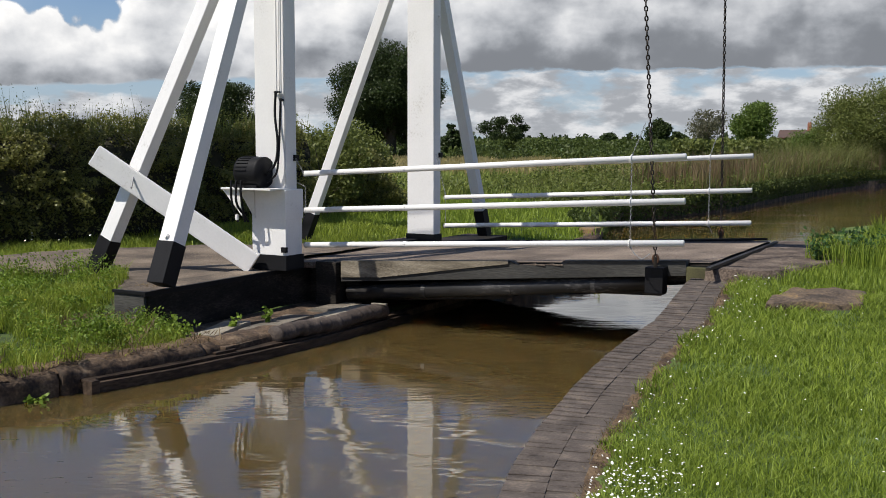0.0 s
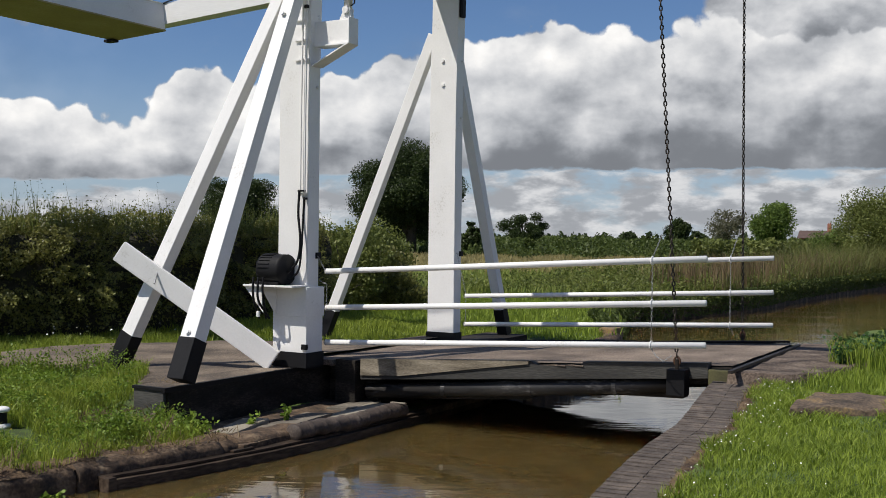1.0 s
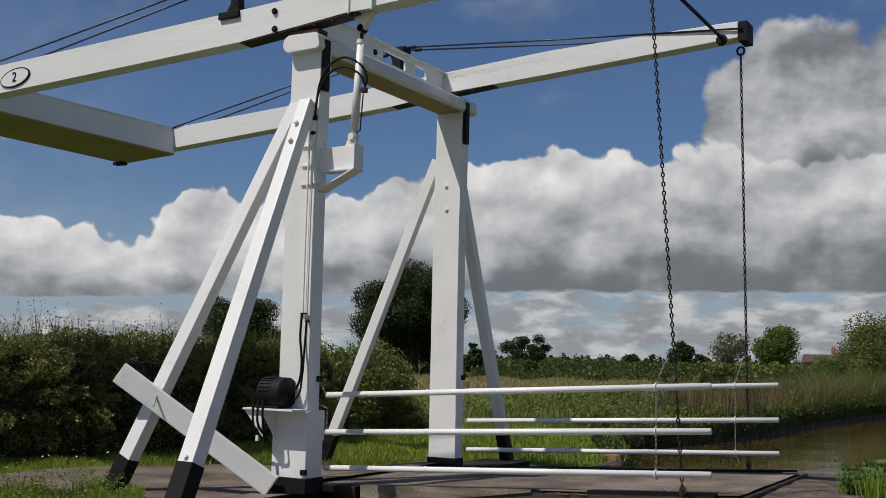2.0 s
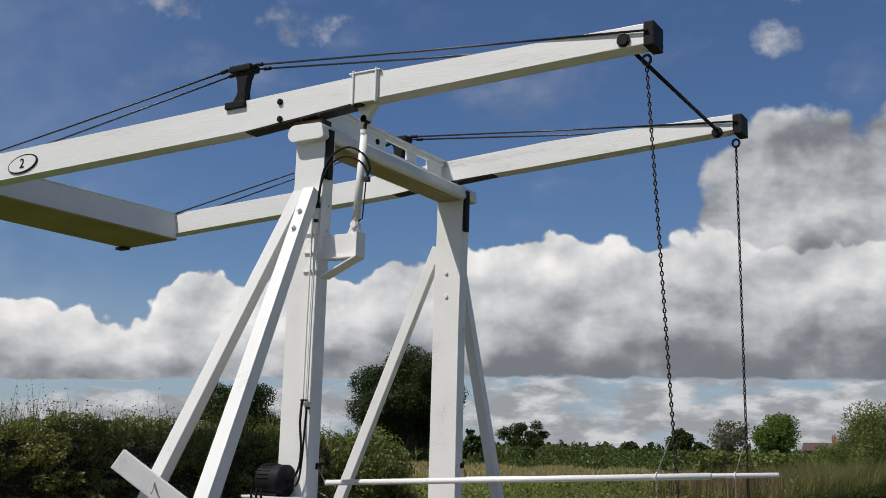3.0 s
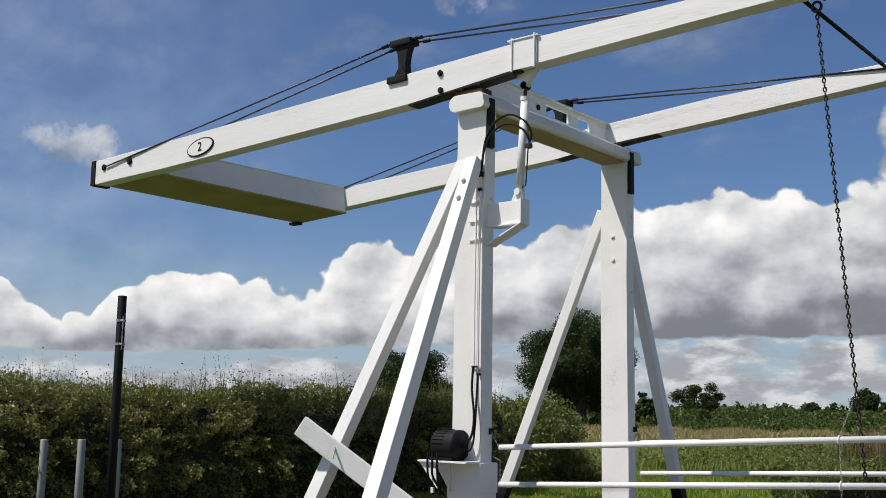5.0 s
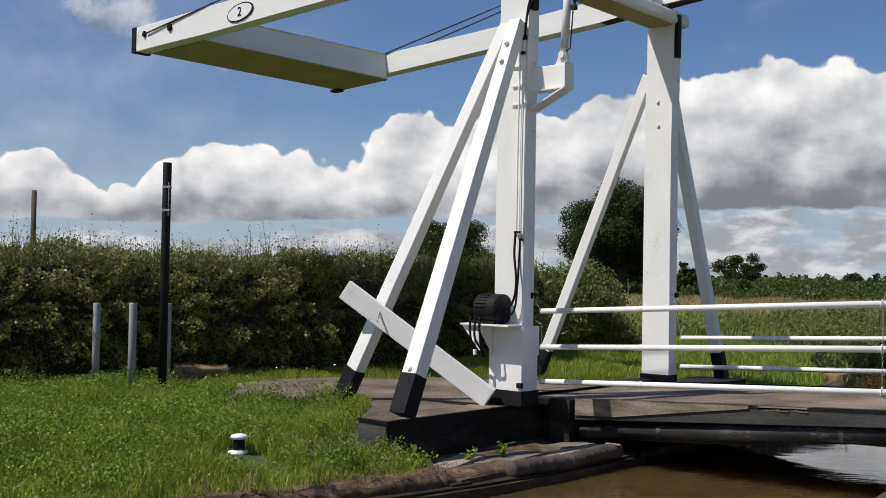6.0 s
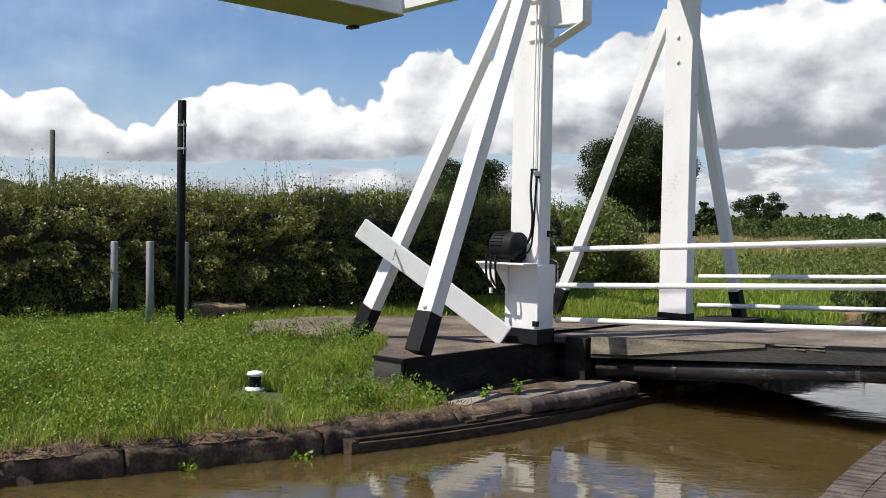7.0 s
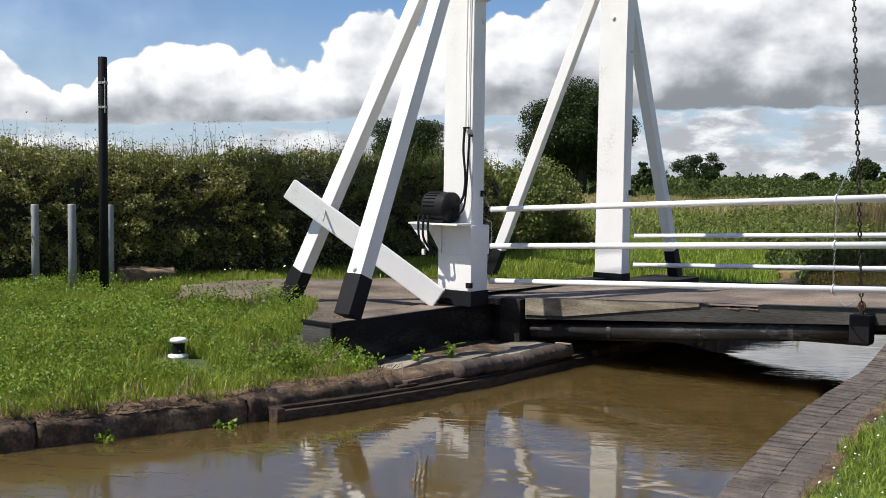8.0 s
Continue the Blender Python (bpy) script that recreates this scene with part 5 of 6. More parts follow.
while y < 9:
    end = y + 0.9 + 0.4 * random.random()
    a, b = bank_frame(LEFT_BANK, y + 0.012)[0], bank_frame(LEFT_BANK, end - 0.012)[0]
    rough_stone("stone", a + Vector((0.06, 0, 0)), b + Vector((0.06, 0, 0)), 0.3, -0.14, -1.2, BANKSTONE, far_wall, k, 1)
    y, k = end, k + 1

# ---- far house ----
house = thing("farmhouse", "distant red brick cottage with slate roof and tall chimney", "house", at=(-57, 334, 0))
part("wall", block((-5.5, -3.2, -1), (5.5, 3.2, 3.0), 0.02), BRICKWALL, house, "red brick wall")
roof = part("roof", prism([(-3.7, 2.9), (0, 5.3), (3.7, 2.9)], -6, 6, "x", bevel=0.02), SLATE, house, "grey slate roof")
part("chimney", block((2.4, -0.5, 4.6), (3.5, 0.5, 7.3), 0.02), BRICKWALL, roof, "red brick chimney")
for x in (2.7, 3.2):
    part("chimney_pot", tube([(x, 0, 7.3), (x, 0, 7.8)], 0.16, 10), BRICKWALL, roof)
for x in (-3.2, 0.2, 3.6):
    w = part("window", block((x - 0.5, -3.25, 1.1), (x + 0.5, -3.19, 2.3), 0.01), WHITE, house)
    part("pane", block((x - 0.42, -3.27, 1.18), (x + 0.42, -3.245, 2.22), 0.005), BLACK, w)

# ---- greenery ----
def fast_mesh(name, verts, quads=None, tris=None):
    """A mesh straight from arrays."""
    me = bpy.data.meshes.new(name)
    loops = np.concatenate([a.ravel() for a in (quads, tris) if a is not None]).astype(np.int32)
    nq, nt = (0 if quads is None else len(quads)), (0 if tris is None else len(tris))
    me.vertices.add(len(verts))
    me.vertices.foreach_set("co", np.asarray(verts, np.float32).ravel())
    me.loops.add(len(loops))
    me.loops.foreach_set("vertex_index", loops)
    me.polygons.add(nq + nt)
    me.polygons.foreach_set("loop_start", np.concatenate([np.arange(nq) * 4, nq * 4 + np.arange(nt) * 3]).astype(np.int32))
    me.update(calc_edges=True)
    return me


def blades(name, x, y, height, width, material, label, category, lean=0.5, base=None, rng=None):
    """Grass: one bent blade at each x, y."""
    n = len(x)
    z = land(x, y) if base is None else base
    a = rng.uniform(0, math.tau, n)
    side = np.stack([np.cos(a), np.sin(a), 0 * a], 1) * (width / 2)[:, None]
    b = rng.uniform(0, math.tau, n)
    bend_ = np.stack([np.cos(b), np.sin(b), 0 * b], 1) * (height * lean * rng.uniform(0.1, 1, n))[:, None]
    foot = np.stack([x, y, z - 0.015], 1)
    mid = foot + bend_ * 0.3 + np.stack([0 * x, 0 * x, height * 0.6], 1)
    tip = foot + bend_ + np.stack([0 * x, 0 * x, height * rng.uniform(0.85, 1.0, n)], 1)
    v = np.stack([foot - side, foot + side, mid + side * 0.75, mid - side * 0.75, tip], 1).reshape(-1, 3)
    i = np.arange(n)[:, None] * 5
    me = fast_mesh(name, v, i + np.array([[0, 1, 2, 3]]), i + np.array([[3, 2, 4]]))
    me.materials.append(material)
    return tagged(new(name, me), label, category, kind="stuff")


def leaves(c, size, rng, flat=0.0, facing=None):
    """Corner points of one pointed leaf at each centre."""
    n = len(c)
    d = rng.normal(size=(n, 3))
    if facing is not None:
        d = d * 0.8 + facing
    d /= np.linalg.norm(d, axis=1, keepdims=True)
    u = np.cross(d, rng.normal(size=(n, 3)))
    u /= np.linalg.norm(u, axis=1, keepdims=True)
    w = np.cross(d, u)
    s = (size * rng.uniform(0.6, 1.3, n))[:, None]
    return np.stack([c - u * s * 0.5, c + w * s * 0.3 + d * s * 0.06, c + u * s * 0.5, c - w * s * 0.3 + d * s * 0.06], 1).reshape(-1, 3)


def leaf_object(name, corner_points, material, parent=None):
    i = np.arange(len(corner_points) // 4)[:, None] * 4
    me = fast_mesh(name, corner_points, i + np.array([[0, 1, 2, 3]]))
    me.materials.append(material)
    ob = new(name, me)
    ob.parent = parent
    return ob


def tree(name, x, y, top, wide, n, size, green, label, category="tree", seed=1, trunk=0.2, low=0.12, gaps=0.5, lumps_=26, bark=None, dome=0.0, spread=(0.45, 0.86), lobe=(0.13, 0.27)):
    """Trunk, limbs and a crown of leaf clumps set round the limbs' ends."""
    rng = np.random.default_rng(seed)
    z0 = -0.3
    t = thing(name, label, category, at=(x, y, z0))
    hgt = top - z0
    centre = np.array([0, 0, hgt * (0.5 + low / 2)])
    half = np.array([wide / 2, wide / 2, hgt * (0.5 - low / 2)])
    spots, sizes = [], []
    for k in range(lumps_):
        d = rng.normal(size=3)
        d /= np.linalg.norm(d)
        d[2] = d[2] * 0.9 + 0.12
        r = rng.uniform(*spread)
        spots.append(centre + d * half * r * np.array([1 - dome * max(0, d[2]), 1 - dome * max(0, d[2]), 1]))
        sizes.append(rng.uniform(*lobe) * min(wide, hgt))
    bm = tube([(0, 0, -0.3), (0.03 * wide, 0, hgt * 0.3), (-0.02 * wide, 0.01 * wide, hgt * 0.62)], trunk, 9, r2=trunk * 0.45)
    part("trunk", bm, bark or BARK, t, smooth=True)
    bm = bmesh.new()
    for s in spots[: min(14, lumps_)]:
        a = Vector((0, 0, hgt * rng.uniform(0.22, 0.5)))
        tube([a, a.lerp(Vector(s), 0.5) + Vector((0, 0, 0.05 * hgt)), Vector(s)], trunk * 0.4, 5, bm, r2=trunk * 0.08)
    part("limbs", bm, bark or BARK, t, smooth=True)
    weight = np.array(sizes) ** 2
    pick = rng.choice(lumps_, n, p=weight / weight.sum())
    d = rng.normal(size=(n, 3))
    d /= np.linalg.norm(d, axis=1, keepdims=True)
    r = rng.uniform(0.0, 1.0, n) ** gaps
    c = np.array(spots)[pick] + d * (np.array(sizes)[pick] * r)[:, None] * np.array([1.1, 1.1, 0.85])
    c += rng.normal(size=(n, 3)) * 0.01 * wide
    c[:, 2] = np.maximum(c[:, 2], 0.05)
    crown = leaf_object("crown", leaves(c, np.full(n, size), rng), green, t)
    crown["label"] = label.split(" with ")[0]
    return t


HEDGE = [(-13.7, -9.3), (-10.0, -6.0), (-8.0, -3.1), (-7.35, -0.1), (-6.6, 2.95), (-5.2, 5.8), (-4.55, 6.9)]


def hedge(name, line, top, thick, per_metre, label, seed, green, size=0.06, shoots=170):
    """A clipped but shaggy hedge along a line: dark inside, leafy skin, loose shoots on top."""
    rng = np.random.default_rng(seed)
    t = thing(name, label, "hedge")
    line = [np.array(p, float) for p in line]
    seg = [np.linalg.norm(b - a) for a, b in zip(line, line[1:])]
    total = sum(seg)

    def spot(s):
        s = np.clip(s, 0, total - 1e-6)
        acc = np.concatenate([[0], np.cumsum(seg)])
        i = np.clip(np.searchsorted(acc, s, "right") - 1, 0, len(seg) - 1)
        f = ((s - acc[i]) / np.array(seg)[i])[:, None]
        p = np.array(line)
        d = p[i + 1] - p[i]
        d /= np.linalg.norm(d, axis=1, keepdims=True)
        return p[i] * (1 - f) + p[i + 1] * f, d

    n = int(total * per_metre)
    s = rng.uniform(0, total, n)
    p, d = spot(s)
    out = np.stack([d[:, 1], -d[:, 0]], 1)
    # lumps along the hedge
    bulge = sum(a * np.sin(s * f + q) for a, f, q in ((0.12, 1.3, 0.4), (0.09, 3.1, 1.0), (0.06, 7.3, 2.0)))
    top_side = rng.uniform(0, 1, n) < 0.27
    r = 1 - 0.42 * rng.uniform(0, 1, n) ** 1.6
    ring = rng.uniform(-0.95, 1, n)
    rise = (1 - np.abs(ring) ** 3) ** 0.4
    up_side = rng.uniform(-1, 0.93, n)
    face = np.where(rng.uniform(0, 1, n) < 0.84, 1.0, -1.0) * (1 - np.abs(up_side) ** 5) ** 0.3
    ring, rise = np.where(top_side, ring, face), np.where(top_side, rise, up_side)
    ang = np.arctan2(rise * 1.2, ring)
    lump3 = np.array([0.8 * noise.noise((a * 1.7, b * 2.2, seed)) + noise.noise((a * 4.2, b * 4.6, seed + 3)) + 0.5 * noise.noise((a * 9, b * 9, seed + 5)) for a, b in zip(s, ang * 1.3)])
    c = np.zeros((n, 3))
    off = ring * (thick / 2 * (1.3 - 0.45 * np.clip(0.5 + 0.5 * rise, 0, 1)) + bulge + 0.55 * lump3) * r
    c[:, :2] = p + out * off[:, None]
    ground_ = land(c[:, 0], c[:, 1])
    local = top + 0.5 * bulge + 0.12 * lump3
    c[:, 2] = ground_ + 0.08 + (local - ground_) * (0.5 + 0.5 * rise * r)
    facing = np.concatenate([out * ring[:, None] * 0.4, rise[:, None] * 0.3 + 0.55], 1)
    stay = rng.uniform(0, 1, n) < np.clip(0.5 + 1.7 * lump3, 0.1, 1) + 0.6 * top_side
    leaf_object("foliage", leaves(c[stay], np.full(stay.sum(), size), rng, facing=facing[stay]), green, t)["label"] = "small dark green hawthorn leaves"
    # dark inner sheet: its colour stands in for shade among the twigs
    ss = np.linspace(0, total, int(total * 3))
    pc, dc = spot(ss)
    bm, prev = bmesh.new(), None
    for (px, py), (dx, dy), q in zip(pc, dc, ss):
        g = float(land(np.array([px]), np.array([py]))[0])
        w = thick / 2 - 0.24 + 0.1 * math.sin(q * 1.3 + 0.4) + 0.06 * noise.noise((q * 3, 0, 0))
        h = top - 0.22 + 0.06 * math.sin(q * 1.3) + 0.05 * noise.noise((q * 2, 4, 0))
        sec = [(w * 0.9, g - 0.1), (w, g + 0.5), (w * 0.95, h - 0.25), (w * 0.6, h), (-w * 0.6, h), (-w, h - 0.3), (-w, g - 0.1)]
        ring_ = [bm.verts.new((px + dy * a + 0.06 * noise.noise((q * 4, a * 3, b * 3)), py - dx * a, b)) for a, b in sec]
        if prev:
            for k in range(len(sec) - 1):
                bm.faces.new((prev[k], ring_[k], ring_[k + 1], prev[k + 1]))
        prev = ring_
    part("shade_core", bm, HEDGESHADE, t, "dark sheet inside the hedge, coloured as its inner shade", smooth=True)
    # loose shoots
    m = int(total * shoots)
    s = rng.uniform(0, total, m)
    p, d = spot(s)
    o = rng.uniform(-0.4, 0.5, m) * thick
    px, py = p[:, 0] + d[:, 1] * o, p[:, 1] - d[:, 0] * o
    clump = np.array([0.5 + 0.5 * noise.noise((a * 0.9, 0, seed)) for a in s])
    tall = rng.uniform(0.05, 0.58, m) * (0.35 + 1.1 * clump) * (1 + (rng.uniform(0, 1, m) > 0.88) * 0.5)
    sway = rng.normal(size=(m, 2)) * 0.22
    cs = []
    for f in np.linspace(0, 1, 9):
        keep = rng.uniform(0, 1, m) < 0.95 - 0.5 * f
        q = np.stack([px + sway[:, 0] * tall * f, py + sway[:, 1] * tall * f, top - 0.12 + tall * f], 1)[keep]
        cs.append(q + rng.normal(size=q.shape) * 0.02)
    cs = np.concatenate(cs)
    leaf_object("shoot_growth", leaves(cs, np.full(len(cs), size * 0.7), rng), SHRUBLEAF, t)["label"] = "loose green shoots on top"
    side = rng.normal(size=(m, 3)) * np.array([1, 1, 0])
    side *= 0.008 / np.linalg.norm(side, axis=1, keepdims=True)
    foot = np.stack([px, py, np.full(m, top - 0.2)], 1)
    tip = np.stack([px + sway[:, 0] * tall, py + sway[:, 1] * tall, top - 0.1 + tall], 1)
    stems = fast_mesh("stem_growth", np.stack([foot - side, foot + side, tip], 1).reshape(-1, 3), None, np.arange(m * 3).reshape(-1, 3))
    stems.materials.append(SHRUBLEAF)
    new("stem_growth", stems).parent = t
    return t


def scatter(rng, x0, x1, y0, y1, per_m2):
    n = int((x1 - x0) * (y1 - y0) * per_m2)
    return rng.uniform(x0, x1, n), rng.uniform(y0, y1, n)


def off_path(x, y):
    """True where grass may grow: not on the track, deck, walls or bricks."""
    xl = np.interp(y, [p[0] for p in LEFT_BANK], [p[1] for p in LEFT_BANK])
    xr = np.interp(y, [p[0] for p in RIGHT_BANK], [p[1] for p in RIGHT_BANK])
    lower = np.interp(x, [-4.8, -3.2, -1.9, 0.0, 0.3], [-0.6, -1.4, -0.75, -1.9, -2.0])
    upper = np.interp(x, [-4.4, -3.8, -3.2, -2.1, -0.6, 0.3], [-0.9, 0.0, 0.9, 2.4, 3.5, 3.9])
    wob = 0.12 * np.sin(x * 5) + 0.1 * np.sin(y * 7 + x * 3)
    on_road = (y > lower + wob) & (y < upper + wob) & (x > -3.85 + wob) & (x < 0.9)
    sill = (x > -0.12) & (x < 1.4) & (y > -2.06) & (y < 5.4)
    bare = np.hypot((x + 0.12) / 0.42, (y + 2.15) / 0.5) + 0.25 * np.sin(x * 17 + y * 11) < 0.9
    bare |= np.hypot(x + 0.42, y + 3.4) < 0.3
    bare |= (np.abs(x + 0.5) < 0.1) & (y < -3.2) & (y > -3.6)
    left = (x < xl - 0.07 - 0.09 * np.sin(y * 5.3) - 0.05 * np.sin(y * 13)) & ~on_road & ~sill & ~bare
    track_ = (y > 0.3) & (y < 3.75) & (x > 4.6)
    stone = (np.abs(x - 6.31) < 0.3) & (np.abs(y + 0.5) < 0.48)
    right = (x > xr + 0.45 + 0.05 * np.sin(y * 6.1) + 0.03 * np.sin(y * 17)) & ~track_ & ~stone
    return left | right


rng = np.random.default_rng(5)


def patch(name, x0, x1, y0, y1, dens, hmin, hmax, width, material, label, lean=0.5, clump=0.6, keep=None):
    x, y = scatter(rng, x0, x1, y0, y1, dens)
    ok = off_path(x, y)
    if keep is not None:
        ok &= keep(x, y)
    x, y = x[ok], y[ok]
    mass = np.array([noise.noise((a * 1.6, b * 1.6, 2)) + 0.6 * noise.noise((a * 5, b * 5, 8)) for a, b in zip(x, y)])
    h = rng.uniform(hmin, hmax, len(x)) * (1 + clump * mass)
    h = np.maximum(h, hmin * 0.8)
    return blades(name, x, y, h, width * rng.uniform(0.6, 1.3, len(x)), material, label, "grass", lean, rng=rng)


def near_right(x, y):
    return np.hypot(x - 7.8, y + 9.6) > 1.2


patch("grass", 5.2, 9.0, -8.6, -3.5, 7600, 0.04, 0.085, 0.0055, GRASS, "short lush green lawn grass on the towpath", 1.1, 0.6, near_right)
patch("grass", 5.0, 8.2, -3.5, 0.6, 4600, 0.045, 0.1, 0.007, GRASS, "short lush green lawn grass on the towpath", 1.1, 0.6)
patch("grass", 9.0, 13.0, -14.0, 2.6, 520, 0.06, 0.14, 0.012, GRASS, "short lush green lawn grass on the towpath", 0.8, 0.9)
patch("grass", 5.8, 9.0, -14.0, -8.6, 520, 0.06, 0.14, 0.012, GRASS, "short lush green lawn grass on the towpath", 0.8, 0.9, near_right)
patch("grass", 4.9, 8.5, 3.6, 12, 700, 0.08, 0.24, 0.012, GRASS, "lush grass beyond the track", 0.6, 0.5)
patch("grass", -8.0, 1.1, -9.5, -2.0, 1500, 0.04, 0.12, 0.0085, GRASS_L, "rough green grass with clover on the bank", 0.9, 1.15)
patch("grass", -8.0, 0.2, -2.0, 6.5, 1250, 0.06, 0.17, 0.012, GRASS_L, "rough green grass beside the track", 0.7, 0.8)
patch("grass", -6.5, 1.2, 6.5, 18.5, 480, 0.07, 0.18, 0.018, GRASS, "bright green grass on the far bank", 0.6, 0.6)
# tussocks standing above the rough grass
cx, cy = scatter(rng, -7.0, 1.0, -9.0, -1.0, 13)
lump = rng.uniform(0.3, 1.0, len(cx))
x = (cx[:, None] + rng.normal(size=(len(cx), 110)) * (0.05 + 0.07 * lump[:, None])).ravel()
y = (cy[:, None] + rng.normal(size=(len(cx), 110)) * (0.05 + 0.07 * lump[:, None])).ravel()
h = (0.1 + 0.17 * lump[:, None] * rng.uniform(0.4, 1.0, (len(cx), 110))).ravel()
ok = off_path(x, y)
blades("grass_tussocks", x[ok], y[ok], h[ok], rng.uniform(0.006, 0.011, ok.sum()), GRASS_L, "tussocks of longer green grass on the bank", "grass", 0.8, rng=rng)
# broad weed leaves among the rough grass
x, y = scatter(rng, -6.5, 1.0, -10, -0.6, 1000)
ok = off_path(x, y) & (np.array([noise.noise((a * 1.9, b * 1.9, 6)) + 0.6 * noise.noise((a * 5, b * 5, 2)) for a, b in zip(x, y)]) > -0.05)
x, y = x[ok], y[ok]
c = np.stack([x, y, land(x, y) + rng.uniform(0.03, 0.14, len(x))], 1)
tagged(leaf_object("clover", leaves(c, np.full(len(c), 0.03), rng, facing=np.array([0, 0, 0.7])), WEED), "low broad-leaved weeds and clover in the grass", "weeds", kind="stuff")


cs = []
for k in range(420):
    x, y = rng.uniform(-6.5, 0.9), rng.uniform(-8.5, -0.8)
    if not off_path(np.array([x]), np.array([y]))[0] or x > along(LEFT_BANK, y) - 0.35:
        continue
    r, hgt, m = rng.uniform(0.14, 0.42), rng.uniform(0.14, 0.34), 190
    d = rng.normal(size=(m, 2)) * r * 0.5
    up = hgt * np.clip(1.15 - (np.hypot(d[:, 0], d[:, 1]) / (r * 1.5)) ** 2, 0.15, 1) * rng.uniform(0.55, 1, m)
    on = off_path(x + d[:, 0], y + d[:, 1])
    cs.append(np.stack([x + d[:, 0], y + d[:, 1], land(x + d[:, 0], y + d[:, 1]) + up], 1)[on])
cs = np.concatenate(cs)
tagged(leaf_object("weed_cushions", leaves(cs, np.full(len(cs), 0.032), rng, facing=np.array([0, -0.2, 0.6])), WEED), "rounded cushions of leafy weeds in the rough grass", "weeds", kind="stuff")


def tuft(name, x, y, n, spread, tall, label, material=None, z=None, size=0.07):
    """A leafy weed: stems with leaves."""
    t = thing(name, label, "weed", "weeds on the bank", at=(x, y, 0))
    base = float(land(np.array([x]), np.array([y]))[0]) if z is None else z
    cs = []
    for k in range(n):
        a, r = rng.uniform(0, math.tau), rng.uniform(0.2, 1) * spread
        for f in np.linspace(0.15, 1, 7):
            cs.append((math.cos(a) * r * f, math.sin(a) * r * f, base + tall * rng.uniform(0.7, 1.1) * f))
    cs = np.array(cs) + rng.normal(size=(len(cs), 3)) * 0.015
    leaf_object("leaves", leaves(cs, np.full(len(cs), size), rng, facing=np.array([0.2, -0.5, 0.6])), material or WEED, t)
    return t


for x, y, n, s, h, z in ((0.42, -1.98, 10, 0.14, 0.2, -0.45), (0.6, -1.9, 12, 0.2, 0.16, -0.45), (0.8, -1.4, 6, 0.1, 0.14, -0.44), (0.9, -0.95, 6, 0.09, 0.16, -0.42)):
    tuft("weed", x, y, n, s, h, "green leafy weed growing on the stone ledge", z=z, size=0.06)
for y, n, z in ((-3.95, 12, -0.62), (-4.9, 6, -0.6), (-6.4, 5, -0.6)):
    tuft("weed", along(LEFT_BANK, y) + 0.1, y, n, 0.17, 0.06, "pale green weed hanging on the bank wall", z=z, size=0.05)
for k in range(5):
    tuft("tall_weed", 5.9 + 0.22 * k, 1.75 + 0.3 * (k % 2) + 0.1 * k, 26, 0.24, 0.33, "clump of tall green weeds beside the track", GRASSWEED, z=0.24, size=0.05)
x, y = scatter(rng, 5.75, 7.3, 1.45, 2.9, 900)
ok = np.hypot((x - 6.5) / 0.8, (y - 2.1) / 0.7) < 1
blades("grass", x[ok], y[ok], rng.uniform(0.12, 0.34, ok.sum()), np.full(ok.sum(), 0.01), GRASS, "long grass tussock beside the track", "grass", 0.5, base=np.full(ok.sum(), 0.26), rng=rng)

x, y = scatter(rng, 5.7, 8.6, 0.2, 3.1, 2300)
ok = (x > 5.72 + 0.16 * (y - 0.3) + 0.1 * np.sin(y * 5)) & ~((np.abs(x - 6.3) < 0.32) & (y < 0.3))
blades("grass", x[ok], y[ok], rng.uniform(0.05, 0.15, ok.sum()), np.full(ok.sum(), 0.008), GRASS, "green grass grown over the side of the track", "grass", 0.7, base=np.full(ok.sum(), 0.19), rng=rng)

# daisies and buttercups
def flowers(name, x, y, r, lift, petal, label):
    n = len(x)
    z = land(x, y) + lift * rng.uniform(0.7, 1.2, n)
    tilt = rng.normal(size=(n, 2)) * 0.35
    a = np.linspace(0, math.tau, 9)[:-1]
    ring = np.stack([np.cos(a), np.sin(a)], 1)
    rr = r * rng.uniform(0.6, 1.2, n)
    vx = x[:, None] + ring[None, :, 0] * rr[:, None]
    vy = y[:, None] + ring[None, :, 1] * rr[:, None]
    vz = z[:, None] + (ring[None, :, 0] * tilt[:, :1] + ring[None, :, 1] * tilt[:, 1:]) * rr[:, None]
    v = np.concatenate([np.stack([vx, vy, vz], 2), np.stack([x, y, z + 0.004], 1)[:, None, :]], 1).reshape(-1, 3)
    i = np.arange(n)[:, None, None] * 9
    k = np.arange(8)
    tri = (i + np.stack([k, (k + 1) % 8, np.full(8, 8)], 1)[None]).reshape(-1, 3)
    me = fast_mesh(name, v, None, tri)
    me.materials.append(petal)
    return tagged(new(name, me), label, "flowers", kind="stuff")


edge_y = rng.uniform(-6.6, 0.3, 420)
edge_x = np.interp(edge_y, [p[0] for p in RIGHT_BANK], [p[1] for p in RIGHT_BANK]) + 0.45 + np.abs(rng.normal(size=420)) * 0.2
thick = rng.normal(size=(260, 2)) * np.array([0.12, 0.38]) + np.array([6.3, -5.25])
thick[:, 0] = np.maximum(thick[:, 0], np.interp(thick[:, 1], [p[0] for p in RIGHT_BANK], [p[1] for p in RIGHT_BANK]) + 0.43)
keep = rng.uniform(0, 1, 420) < 0.33
sx, sy = scatter(rng, 5.7, 8.4, -7.5, 0.2, 5)
ok = off_path(sx, sy)
flowers("daisies", np.concatenate([edge_x[keep], thick[:, 0], sx[ok]]), np.concatenate([edge_y[keep], thick[:, 1], sy[ok]]), 0.0062, 0.08, DAISY, "small white daisies in the grass by the coping")
